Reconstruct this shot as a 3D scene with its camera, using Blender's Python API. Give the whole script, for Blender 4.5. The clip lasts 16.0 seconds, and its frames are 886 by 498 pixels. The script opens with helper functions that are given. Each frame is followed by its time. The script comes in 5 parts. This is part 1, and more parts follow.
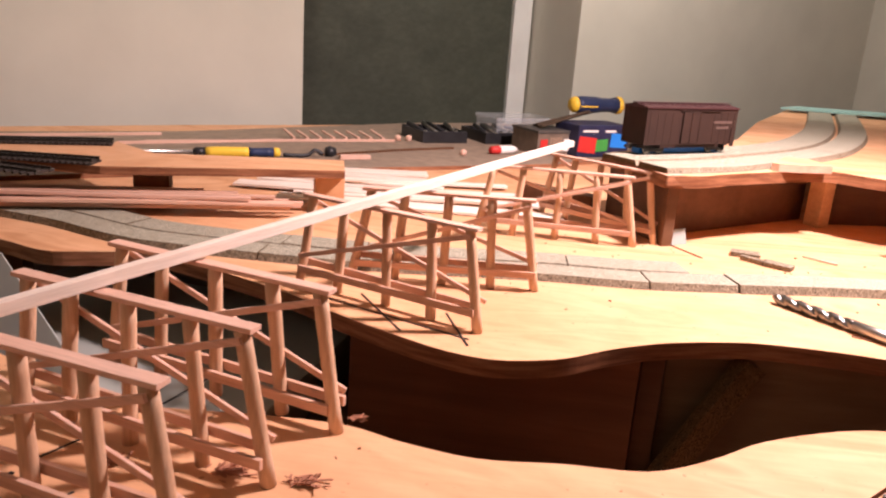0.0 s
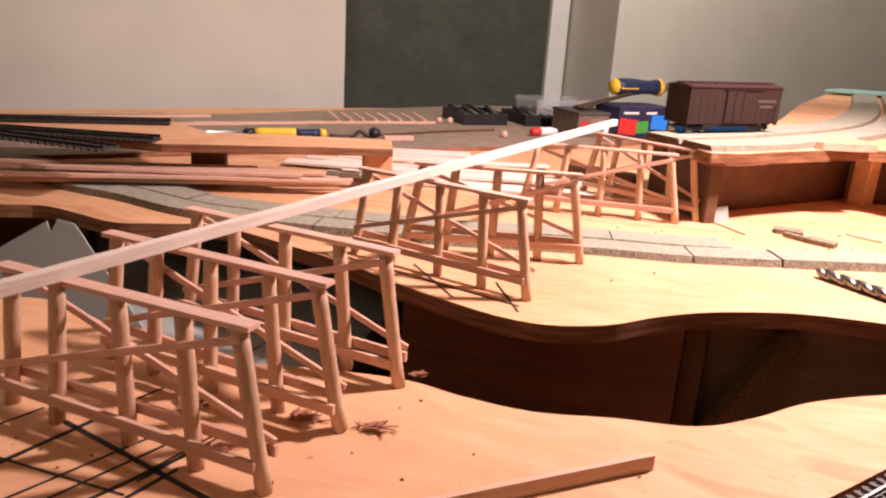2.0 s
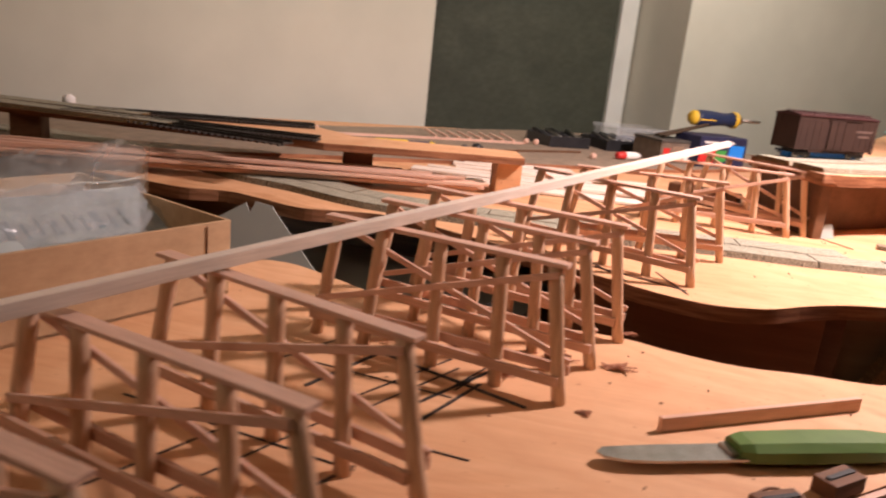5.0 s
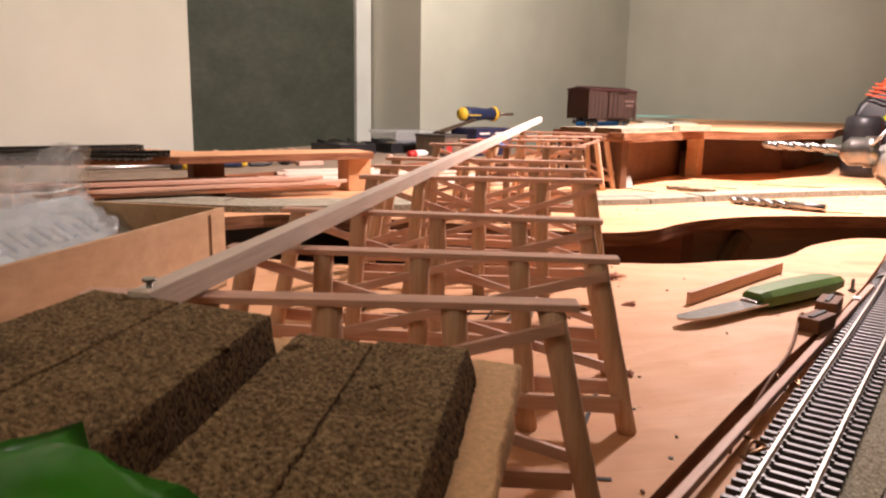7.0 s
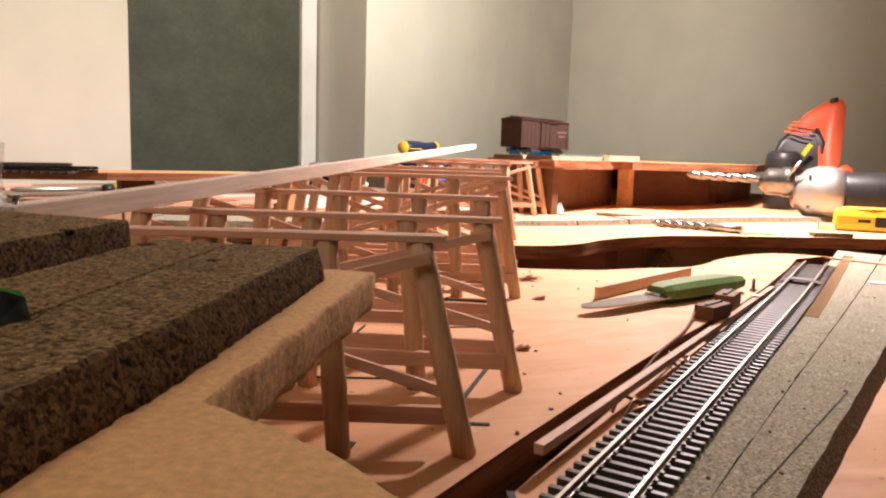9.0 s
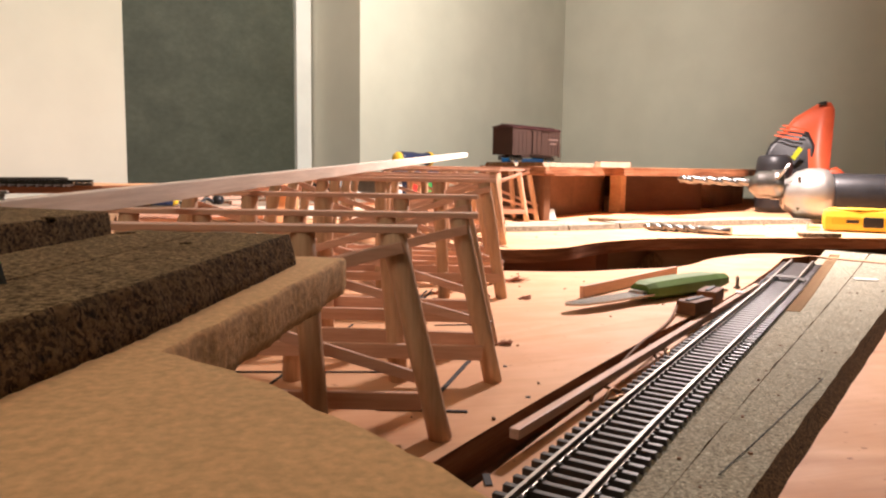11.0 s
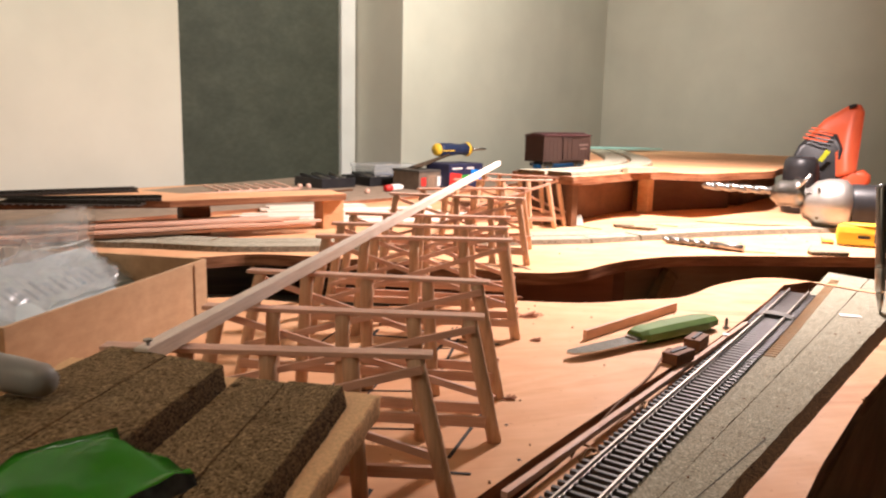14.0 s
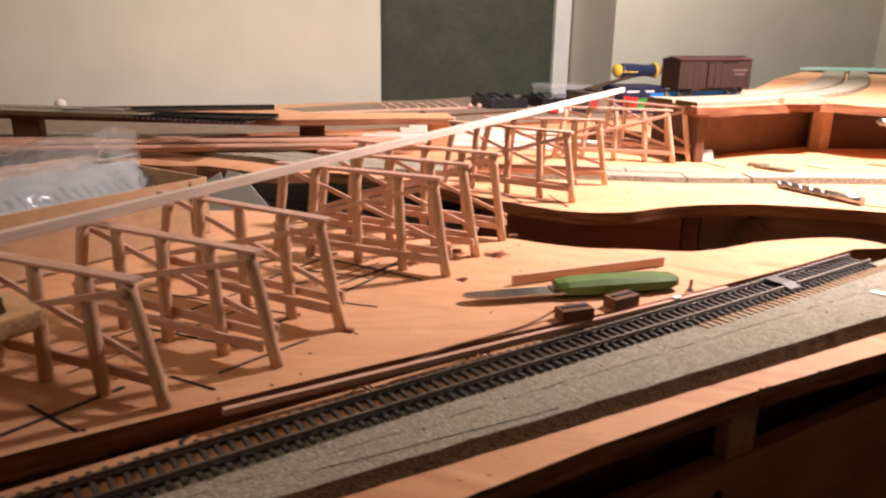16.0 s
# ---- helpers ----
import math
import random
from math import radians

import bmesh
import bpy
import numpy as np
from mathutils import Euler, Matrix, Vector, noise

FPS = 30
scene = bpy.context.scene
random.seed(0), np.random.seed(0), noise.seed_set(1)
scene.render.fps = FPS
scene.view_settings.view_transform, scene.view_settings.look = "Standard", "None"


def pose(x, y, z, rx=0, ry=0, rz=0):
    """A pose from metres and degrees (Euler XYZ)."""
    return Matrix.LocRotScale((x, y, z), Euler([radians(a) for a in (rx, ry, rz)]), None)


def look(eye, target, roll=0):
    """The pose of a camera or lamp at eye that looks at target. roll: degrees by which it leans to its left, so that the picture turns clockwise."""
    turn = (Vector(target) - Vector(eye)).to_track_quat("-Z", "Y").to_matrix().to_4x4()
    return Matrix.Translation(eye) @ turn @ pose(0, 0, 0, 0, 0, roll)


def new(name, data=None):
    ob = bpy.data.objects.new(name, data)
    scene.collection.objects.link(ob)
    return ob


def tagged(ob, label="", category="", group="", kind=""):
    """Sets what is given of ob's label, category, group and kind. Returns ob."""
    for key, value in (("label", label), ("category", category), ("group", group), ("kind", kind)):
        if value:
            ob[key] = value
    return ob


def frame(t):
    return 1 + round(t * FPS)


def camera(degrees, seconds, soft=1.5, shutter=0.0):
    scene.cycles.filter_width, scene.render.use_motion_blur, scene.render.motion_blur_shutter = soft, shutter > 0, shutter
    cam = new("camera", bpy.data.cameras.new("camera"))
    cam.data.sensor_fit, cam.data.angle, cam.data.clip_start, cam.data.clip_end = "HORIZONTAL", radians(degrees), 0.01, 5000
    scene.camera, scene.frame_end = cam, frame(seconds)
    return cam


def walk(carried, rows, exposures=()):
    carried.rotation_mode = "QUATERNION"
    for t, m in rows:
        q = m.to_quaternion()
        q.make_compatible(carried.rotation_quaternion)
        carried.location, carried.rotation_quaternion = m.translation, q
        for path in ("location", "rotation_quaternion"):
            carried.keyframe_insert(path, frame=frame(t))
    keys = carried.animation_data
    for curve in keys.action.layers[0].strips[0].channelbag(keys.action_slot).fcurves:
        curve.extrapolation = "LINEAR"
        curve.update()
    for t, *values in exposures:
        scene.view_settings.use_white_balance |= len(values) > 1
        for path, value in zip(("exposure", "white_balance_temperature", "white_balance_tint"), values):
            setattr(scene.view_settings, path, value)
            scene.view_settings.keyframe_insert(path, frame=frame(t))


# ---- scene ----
cam = camera(61.4, 16.0, soft=2.2, shutter=0.5)
PATH = [
    (0, (0.263, 0.429, 1.191), (0.053, 2.341, 0.641), 4.0),
    (0.5, (0.26, 0.425, 1.187), (0.031, 2.33, 0.626), 4.1),
    (1, (0.26, 0.418, 1.188), (0.011, 2.322, 0.63), 3.8),
    (1.5, (0.256, 0.41, 1.185), (-0.008, 2.308, 0.614), 4.0),
    (2, (0.254, 0.404, 1.185), (-0.039, 2.293, 0.597), 3.6),
    (2.5, (0.257, 0.401, 1.185), (-0.077, 2.285, 0.603), 2.8),
    (3, (0.258, 0.401, 1.185), (-0.095, 2.283, 0.606), 2.8),
    (3.5, (0.257, 0.394, 1.185), (-0.108, 2.272, 0.602), 3.0),
    (4, (0.278, 0.392, 1.192), (-0.15, 2.272, 0.662), 3.1),
    (4.5, (0.25, 0.351, 1.179), (-0.333, 2.177, 0.607), 3.2),
    (4.7, (0.208, 0.325, 1.172), (-0.301, 2.178, 0.618), 4.5),
    (6.8, (-0.025, 0.261, 1.116), (0.369, 2.181, 0.722), 0.5),
    (7, (-0.026, 0.26, 1.111), (0.379, 2.181, 0.728), 1.0),
    (7.5, (-0.026, 0.253, 1.101), (0.43, 2.166, 0.74), 1.7),
    (8, (-0.016, 0.248, 1.093), (0.498, 2.153, 0.768), 1.5),
    (8.5, (-0.011, 0.245, 1.09), (0.516, 2.153, 0.8), 1.5),
    (9, (-0.008, 0.242, 1.084), (0.527, 2.152, 0.826), 1.8),
    (11.5, (-0.003, 0.231, 1.079), (0.53, 2.145, 0.853), 0.6),
    (12, (-0.009, 0.234, 1.086), (0.516, 2.151, 0.859), 0.6),
    (12.5, (-0.015, 0.24, 1.098), (0.528, 2.148, 0.842), 1.7),
    (13, (-0.016, 0.234, 1.12), (0.528, 2.135, 0.818), 2.9),
    (13.5, (-0.013, 0.207, 1.132), (0.467, 2.123, 0.816), 1.8),
    (14, (-0.011, 0.163, 1.149), (0.417, 2.088, 0.815), 1.3),
    (14.5, (0.028, 0.138, 1.163), (0.257, 2.084, 0.764), 0.5),
    (15, (0.107, 0.138, 1.174), (0.111, 2.08, 0.693), 1.1),
    (15.5, (0.175, 0.144, 1.174), (-0.047, 2.062, 0.652), 1.6),
    (16, (0.227, 0.148, 1.17), (-0.074, 2.041, 0.601), 1.0),
]
EXPOSURES = [(0, 0.90, 6550, 17), (3.5, 0.90, 6550, 16), (4.7, 0.83, 6650, 12), (7.0, 1.20, 6600, 9), (9.0, 1.49, 6550, 6), (13.0, 1.53, 6400, 3), (14.5, 1.31, 6400, 4), (16.0, 1.24, 6450, 9)]
walk(cam, [(t, look(eye, target, roll)) for t, eye, target, roll in PATH], EXPOSURES)

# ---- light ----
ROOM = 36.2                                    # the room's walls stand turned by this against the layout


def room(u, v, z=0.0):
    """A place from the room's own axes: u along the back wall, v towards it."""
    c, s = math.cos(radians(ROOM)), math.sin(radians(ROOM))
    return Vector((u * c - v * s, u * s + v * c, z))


world = bpy.data.worlds.new("world")
scene.world = world
world.use_nodes = True
world.node_tree.nodes["Background"].inputs[0].default_value = (0.9, 0.95, 1.0, 1)
world.node_tree.nodes["Background"].inputs[1].default_value = 0.02


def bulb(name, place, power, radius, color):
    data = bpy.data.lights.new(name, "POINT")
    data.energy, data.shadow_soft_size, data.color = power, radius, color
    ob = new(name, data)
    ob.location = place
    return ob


def spot_light(name, place, target, power, radius, color, cone, blend):
    """A spot light with a soft-edged cone that throws its light one way."""
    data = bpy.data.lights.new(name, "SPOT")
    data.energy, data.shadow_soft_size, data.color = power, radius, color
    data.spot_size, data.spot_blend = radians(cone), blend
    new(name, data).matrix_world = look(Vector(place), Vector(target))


spot_light("work_lamp_bulb", (0.62, 1.06, 1.58), (0.43, 1.16, 1.0), 32.5, 0.03, (1.0, 0.795, 0.785), 132, 0.8)
# added fill with no visible source, lifts the sides facing the camera
bulb("unseen_room_fill", (-0.40, 0.05, 1.60), 1.6, 0.12, (1.0, 0.80, 0.62))
# two added spots that only brighten the walls; no such lamps stand there
spot_light("added_back_wall_wash", room(0.68, 1.12, 1.60), room(0.68, 1.72, 1.60), 5.2, 0.05, (1.0, 0.91, 0.83), 168, 0.7)
spot_light("added_far_wall_wash", room(1.62, 1.02, 1.60), room(2.0, 1.72, 1.60), 9.8, 0.05, (1.0, 0.92, 0.85), 172, 0.6)

# ---- materials ----


def nodes_of(name):
    m = bpy.data.materials.new(name)
    m.use_nodes = True
    nt = m.node_tree
    return m, nt, nt.nodes["Principled BSDF"]


def ramp(nt, stops):
    r = nt.nodes.new("ShaderNodeValToRGB")
    while len(r.color_ramp.elements) < len(stops):
        r.color_ramp.elements.new(0.5)
    for e, (p, c) in zip(r.color_ramp.elements, stops):
        e.position, e.color = p, (*c, 1)
    return r


def coords(nt, scale, turn=0.0, kind="Object"):
    tc, mp = nt.nodes.new("ShaderNodeTexCoord"), nt.nodes.new("ShaderNodeMapping")
    nt.links.new(tc.outputs[kind], mp.inputs[0])
    mp.inputs["Scale"].default_value = scale
    mp.inputs["Rotation"].default_value = (0, 0, radians(turn))
    return mp.outputs[0]


def noise_tex(nt, vec, scale, detail=4, rough=0.55, distort=0.0):
    n = nt.nodes.new("ShaderNodeTexNoise")
    n.inputs["Scale"].default_value, n.inputs["Detail"].default_value = scale, detail
    n.inputs["Roughness"].default_value, n.inputs["Distortion"].default_value = rough, distort
    nt.links.new(vec, n.inputs["Vector"])
    return n.outputs["Fac"]


def mix(nt, fac, a, b, mode="MIX"):
    m = nt.nodes.new("ShaderNodeMix")
    m.data_type, m.blend_type = "RGBA", mode
    for sock, v in ((m.inputs[0], fac), (m.inputs[6], a), (m.inputs[7], b)):
        if hasattr(v, "is_output"):
            nt.links.new(v, sock)
        elif isinstance(v, (int, float)):
            sock.default_value = v
        else:
            sock.default_value = (*v, 1)
    return m.outputs[2]


def bump(nt, bsdf, height, strength, dist):
    b = nt.nodes.new("ShaderNodeBump")
    b.inputs["Strength"].default_value, b.inputs["Distance"].default_value = strength, dist
    nt.links.new(height, b.inputs["Height"])
    nt.links.new(b.outputs[0], bsdf.inputs["Normal"])


def wood(name, light, dark, stain, turn=0.0, axis=0, grain=60.0, stretch=0.06, rough=0.5, vary=0.0, blotch=9.0):
    """Wood with fibres along the turned x axis, faint growth bands and blotches."""
    m, nt, b = nodes_of(name)
    vec = coords(nt, tuple(stretch if k == axis or (axis == 3 and k < 2) else 1.0 for k in range(3)), turn)
    fibre = noise_tex(nt, vec, grain * 6, 5, 0.65)
    bands = noise_tex(nt, vec, grain, 3, 0.5, 0.6)
    big = noise_tex(nt, coords(nt, (0.6, 1, 1), turn), blotch, 3)
    r1 = ramp(nt, [(0.34, dark), (0.62, light)])
    nt.links.new(bands, r1.inputs[0])
    r2 = ramp(nt, [(0.3, (0.80, 0.78, 0.76)), (0.65, (1, 1, 1))])
    nt.links.new(fibre, r2.inputs[0])
    r3 = ramp(nt, [(0.38, stain), (0.62, (1, 1, 1))])
    nt.links.new(big, r3.inputs[0])
    c = mix(nt, 1.0, mix(nt, 1.0, r1.outputs[0], r2.outputs[0], "MULTIPLY"), r3.outputs[0], "MULTIPLY")
    if vary:
        oi, rv = nt.nodes.new("ShaderNodeObjectInfo"), ramp(nt, [(0, (1 - vary,) * 3), (1, (1, 1, 1))])
        nt.links.new(oi.outputs["Random"], rv.inputs[0])
        c = mix(nt, 1.0, c, rv.outputs[0], "MULTIPLY")
    nt.links.new(c, b.inputs["Base Color"])
    b.inputs["Roughness"].default_value = rough
    b.inputs["Specular IOR Level"].default_value = 0.22
    bump(nt, b, fibre, 0.3, 0.0008)
    return m


def plain(name, color, rough=0.5, metal=0.0, scale=30.0, vary=0.12, relief=0.0):
    m, nt, b = nodes_of(name)
    n = noise_tex(nt, coords(nt, (1, 1, 1)), scale, 4)
    r = ramp(nt, [(0.3, tuple(c * (1 - vary) for c in color)), (0.7, tuple(min(1, c * (1 + vary)) for c in color))])
    nt.links.new(n, r.inputs[0])
    nt.links.new(r.outputs[0], b.inputs["Base Color"])
    b.inputs["Roughness"].default_value, b.inputs["Metallic"].default_value = rough, metal
    b.inputs["Specular IOR Level"].default_value = 0.32
    if relief:
        bump(nt, b, n, 0.4, relief)
    return m


def cork(name, light, dark, grain=800.0, mottle=0.8, relief=0.35):
    """Pressed cork: ragged flakes of many browns, dark pits and a few pale specks."""
    m, nt, b = nodes_of(name)
    vec = coords(nt, (1, 1, 1))
    warp = nt.nodes.new("ShaderNodeTexNoise")
    warp.inputs["Scale"].default_value, warp.inputs["Detail"].default_value = grain * 0.8, 3
    nt.links.new(vec, warp.inputs["Vector"])
    pushed = nt.nodes.new("ShaderNodeVectorMath")
    pushed.operation = "MULTIPLY_ADD"
    pushed.inputs[1].default_value = (1.6 / grain,) * 3
    nt.links.new(warp.outputs["Color"], pushed.inputs[0])
    nt.links.new(vec, pushed.inputs[2])
    v = nt.nodes.new("ShaderNodeTexVoronoi")
    v.inputs["Scale"].default_value = grain
    nt.links.new(pushed.outputs[0], v.inputs["Vector"])
    sep = nt.nodes.new("ShaderNodeSeparateColor")
    nt.links.new(v.outputs["Color"], sep.inputs[0])
    rough = noise_tex(nt, vec, grain * 0.55, 5, 0.75)
    half = tuple((a + c) / 2 for a, c in zip(light, dark))
    flake = ramp(nt, [(0.0, dark), (0.3, half), (0.75, light), (0.93, light), (1.0, tuple(min(1, a * 1.5) for a in light))])
    nt.links.new(sep.outputs[0], flake.inputs[0])
    pit = ramp(nt, [(0.36, tuple(c / max(a, 1e-3) * 0.75 for a, c in zip(light, dark))), (0.5, (0.86, 0.85, 0.84)), (0.66, (1.12, 1.11, 1.08))])
    nt.links.new(rough, pit.inputs[0])
    big = ramp(nt, [(0.3, (mottle, mottle * 0.97, mottle * 0.93)), (0.7, (1, 1, 1))])
    nt.links.new(noise_tex(nt, vec, 130, 5, 0.7), big.inputs[0])
    c = mix(nt, 1.0, mix(nt, 1.0, flake.outputs[0], pit.outputs[0], "MULTIPLY"), big.outputs[0], "MULTIPLY")
    nt.links.new(c, b.inputs["Base Color"])
    b.inputs["Roughness"].default_value = 0.9
    b.inputs["Specular IOR Level"].default_value = 0.12
    bump(nt, b, rough, relief, 0.0009)
    return m


def plywood(name):
    """Rotary-cut veneer: broad contour figure, faint fibres, pale and dark patches, a worn sheen."""
    m, nt, b = nodes_of(name)
    vec = coords(nt, (0.30, 1.0, 1.0), 24)
    swirl = noise_tex(nt, vec, 8, 3, 0.5, 1.4)
    fibre = noise_tex(nt, coords(nt, (0.07, 1, 1), 24), 330, 4, 0.65)
    patch = noise_tex(nt, coords(nt, (0.7, 1, 1), 24), 7, 5, 0.62, 0.8)
    cloud = noise_tex(nt, coords(nt, (1, 1, 1)), 38, 4, 0.6)
    speck = noise_tex(nt, coords(nt, (1, 1, 1)), 210, 2, 0.5)
    pale, mid, deep = (0.735, 0.432, 0.242), (0.685, 0.382, 0.205), (0.59, 0.305, 0.150)
    r1 = ramp(nt, [(0.26, deep), (0.36, mid), (0.40, deep), (0.44, pale), (0.50, mid), (0.54, pale), (0.58, mid), (0.64, pale), (0.67, mid), (0.76, pale)])
    nt.links.new(swirl, r1.inputs[0])
    r2 = ramp(nt, [(0.3, (0.93, 0.92, 0.91)), (0.65, (1, 1, 1))])
    nt.links.new(fibre, r2.inputs[0])
    r3 = ramp(nt, [(0.30, (0.84, 0.79, 0.73)), (0.50, (0.96, 0.95, 0.94)), (0.72, (1.03, 1.03, 1.02))])
    nt.links.new(patch, r3.inputs[0])
    r4 = ramp(nt, [(0.24, (0.62, 0.52, 0.45)), (0.30, (1, 1, 1))])
    nt.links.new(speck, r4.inputs[0])
    r5 = ramp(nt, [(0.3, (0.955, 0.945, 0.935)), (0.6, (1, 1, 1))])
    nt.links.new(cloud, r5.inputs[0])
    c = mix(nt, 1.0, mix(nt, 1.0, r1.outputs[0], r2.outputs[0], "MULTIPLY"), r3.outputs[0], "MULTIPLY")
    c = mix(nt, 1.0, mix(nt, 1.0, c, r4.outputs[0], "MULTIPLY"), r5.outputs[0], "MULTIPLY")
    nt.links.new(c, b.inputs["Base Color"])
    gloss = ramp(nt, [(0.35, (0.66, 0.66, 0.66)), (0.7, (0.52, 0.52, 0.52))])
    nt.links.new(cloud, gloss.inputs[0])
    nt.links.new(gloss.outputs[0], b.inputs["Roughness"])
    b.inputs["Specular IOR Level"].default_value = 0.28
    bump(nt, b, fibre, 0.22, 0.0006)
    return m


PLY = plywood("plywood_face")
PLY_EDGE = wood("plywood_edge", (0.40, 0.19, 0.10), (0.21, 0.085, 0.04), (0.75, 0.66, 0.6), axis=3, grain=260, stretch=0.08, rough=0.75)
PINE = wood("pine_board", (0.72, 0.465, 0.265), (0.60, 0.36, 0.19), (0.85, 0.8, 0.75), turn=20, grain=40, rough=0.65)
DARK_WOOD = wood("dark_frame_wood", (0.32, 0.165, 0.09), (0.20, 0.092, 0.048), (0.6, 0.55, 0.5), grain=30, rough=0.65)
# red-brown plywood with the shade under the deck mixed into its colour
SHADED_RED_PLY = wood("shaded_red_brown_plywood", (0.175, 0.090, 0.050), (0.125, 0.062, 0.034), (0.85, 0.8, 0.75), grain=22, rough=0.6)
PALE = wood("pale_balsa", (0.88, 0.79, 0.70), (0.82, 0.71, 0.60), (0.94, 0.92, 0.90), grain=120, rough=0.6, vary=0.06)
DOWEL = wood("dowel", (0.83, 0.585, 0.405), (0.71, 0.465, 0.300), (0.88, 0.82, 0.78), axis=2, grain=150, rough=0.55, vary=0.14)
BASSWOOD = wood("basswood_strip", (0.87, 0.590, 0.470), (0.76, 0.480, 0.365), (0.9, 0.85, 0.81), grain=130, rough=0.42, vary=0.14)
TORN = wood("torn_fibres", (0.52, 0.255, 0.165), (0.40, 0.18, 0.11), (0.8, 0.75, 0.7), grain=200, rough=0.8)
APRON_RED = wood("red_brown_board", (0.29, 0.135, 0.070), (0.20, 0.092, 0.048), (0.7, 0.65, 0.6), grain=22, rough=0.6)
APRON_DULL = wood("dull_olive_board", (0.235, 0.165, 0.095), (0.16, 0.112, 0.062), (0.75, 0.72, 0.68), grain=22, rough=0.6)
REDWOOD = wood("pinkish_strip", (0.83, 0.555, 0.42), (0.72, 0.45, 0.33), (0.88, 0.82, 0.78), grain=130, rough=0.65, vary=0.12)
CORK = cork("grey_cork", (0.47, 0.455, 0.365), (0.24, 0.23, 0.175), 1500, 0.84)
PLANK = plain("sanded_plank", (0.66, 0.435, 0.225), 0.8, 0, 900, 0.16, 0.0004)
PLANK_EDGE = plain("sawn_plank_edge", (0.58, 0.36, 0.18), 0.85, 0, 700, 0.28, 0.0010)
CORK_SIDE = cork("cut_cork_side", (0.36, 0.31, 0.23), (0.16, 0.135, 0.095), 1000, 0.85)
CORK_BROWN = cork("brown_cork", (0.47, 0.345, 0.185), (0.095, 0.060, 0.028), 1900, 0.62, 0.9)
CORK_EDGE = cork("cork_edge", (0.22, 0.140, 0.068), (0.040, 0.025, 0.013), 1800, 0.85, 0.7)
WALL = plain("wall_paint", (0.615, 0.59, 0.505), 0.8, 0, 6, 0.05, 0.002)
CEIL = plain("ceiling_paint", (0.72, 0.70, 0.66), 0.9, 0, 8, 0.04)
DOOR = wood("dark_door", (0.084, 0.090, 0.066), (0.070, 0.076, 0.056), (0.8, 0.8, 0.8), grain=14, rough=0.6)
TRIM = plain("white_trim", (0.74, 0.73, 0.70), 0.45, 0, 12, 0.05)
FLOOR = plain("floor_paint", (0.22, 0.21, 0.20), 0.7, 0, 8, 0.2)
BACKBOARD = plain("grey_brown_fibreboard", (0.26, 0.20, 0.145), 0.85, 0, 60, 0.18, 0.001)
RAIL = plain("nickel_rail", (0.30, 0.27, 0.235), 0.42, 1.0, 80, 0.1)
TIE = plain("black_plastic_tie", (0.036, 0.029, 0.025), 0.38, 0, 200, 0.3)
TIE.node_tree.nodes["Principled BSDF"].inputs["Specular IOR Level"].default_value = 0.6
INK = plain("black_marker", (0.018, 0.016, 0.016), 0.6, 0, 100, 0.3)
PANEL = plain("grey_panel", (0.33, 0.35, 0.32), 0.6, 0, 10, 0.08)

# ---- building helpers ----


def ply_from(bm, name):
    me = bpy.data.meshes.new(name)
    bmesh.ops.recalc_face_normals(bm, faces=bm.faces)
    bm.to_mesh(me)
    bm.free()
    return me


def part(name, bm, material, parent=None, label="", smooth=False):
    """Links a bmesh as one mesh object, under a thing or part where one is given."""
    me = ply_from(bm, name) if isinstance(bm, bmesh.types.BMesh) else bm
    for mt in material if isinstance(material, (list, tuple)) else [material]:
        me.materials.append(mt)
    if smooth:
        me.polygons.foreach_set("use_smooth", [True] * len(me.polygons))
    ob = new(name, me)
    if parent is not None:
        ob.parent = parent
    return tagged(ob, label)


def thing(name, place, label, category, turn=0.0, group="", kind=""):
    """An empty at a thing's base."""
    ob = new(name)
    ob.empty_display_size = 0.01
    ob.matrix_world = pose(*place, 0, 0, turn)
    return tagged(ob, label, category, group, kind)


def box(bm, size, m=None, bevel=0.0, mat=0):
    """A block of that size with its base at the origin of m, bevelled."""
    m = m or Matrix()
    r = bmesh.ops.create_cube(bm, size=1.0, matrix=m @ Matrix.Translation((0, 0, size[2] / 2)) @ Matrix.Diagonal((*size, 1)))
    vs = r["verts"]
    fs = {f for v in vs for f in v.link_faces}
    for f in fs:
        f.material_index = mat
    if bevel:
        es = {e for v in vs for e in v.link_edges}
        got = bmesh.ops.bevel(bm, geom=list(es), offset=bevel, segments=2, profile=0.6, affect="EDGES")
        for f in got["faces"]:
            f.material_index = mat
    return bm


def block(size, m=None, bevel=0.0):
    return box(bmesh.new(), size, m, bevel)


def rod(bm, a, b, r0, r1=None, sides=12, mat=0):
    """A round bar from a to b."""
    a, b = Vector(a), Vector(b)
    r1 = r0 if r1 is None else r1
    q = (b - a).to_track_quat("Z", "Y").to_matrix().to_4x4()
    r = bmesh.ops.create_cone(bm, cap_ends=True, segments=sides, radius1=r0, radius2=r1, depth=(b - a).length, matrix=Matrix.Translation((a + b) / 2) @ q)
    for f in {f for v in r["verts"] for f in v.link_faces}:
        f.material_index, f.smooth = mat, len(f.verts) == 4
    return bm


def strip(bm, a, b, w, h, up=(0, 0, 1), bevel=0.0):
    """A square-cut strip from a to b, w wide and h deep along up."""
    a, b, up = Vector(a), Vector(b), Vector(up)
    x = (b - a).normalized()
    y = up.cross(x).normalized()
    z = x.cross(y)
    m = Matrix((x, y, z)).transposed().to_4x4()
    m.translation = (a + b) / 2
    return box(bm, ((b - a).length, w, h), m @ Matrix.Translation((0, 0, -h / 2)), bevel)


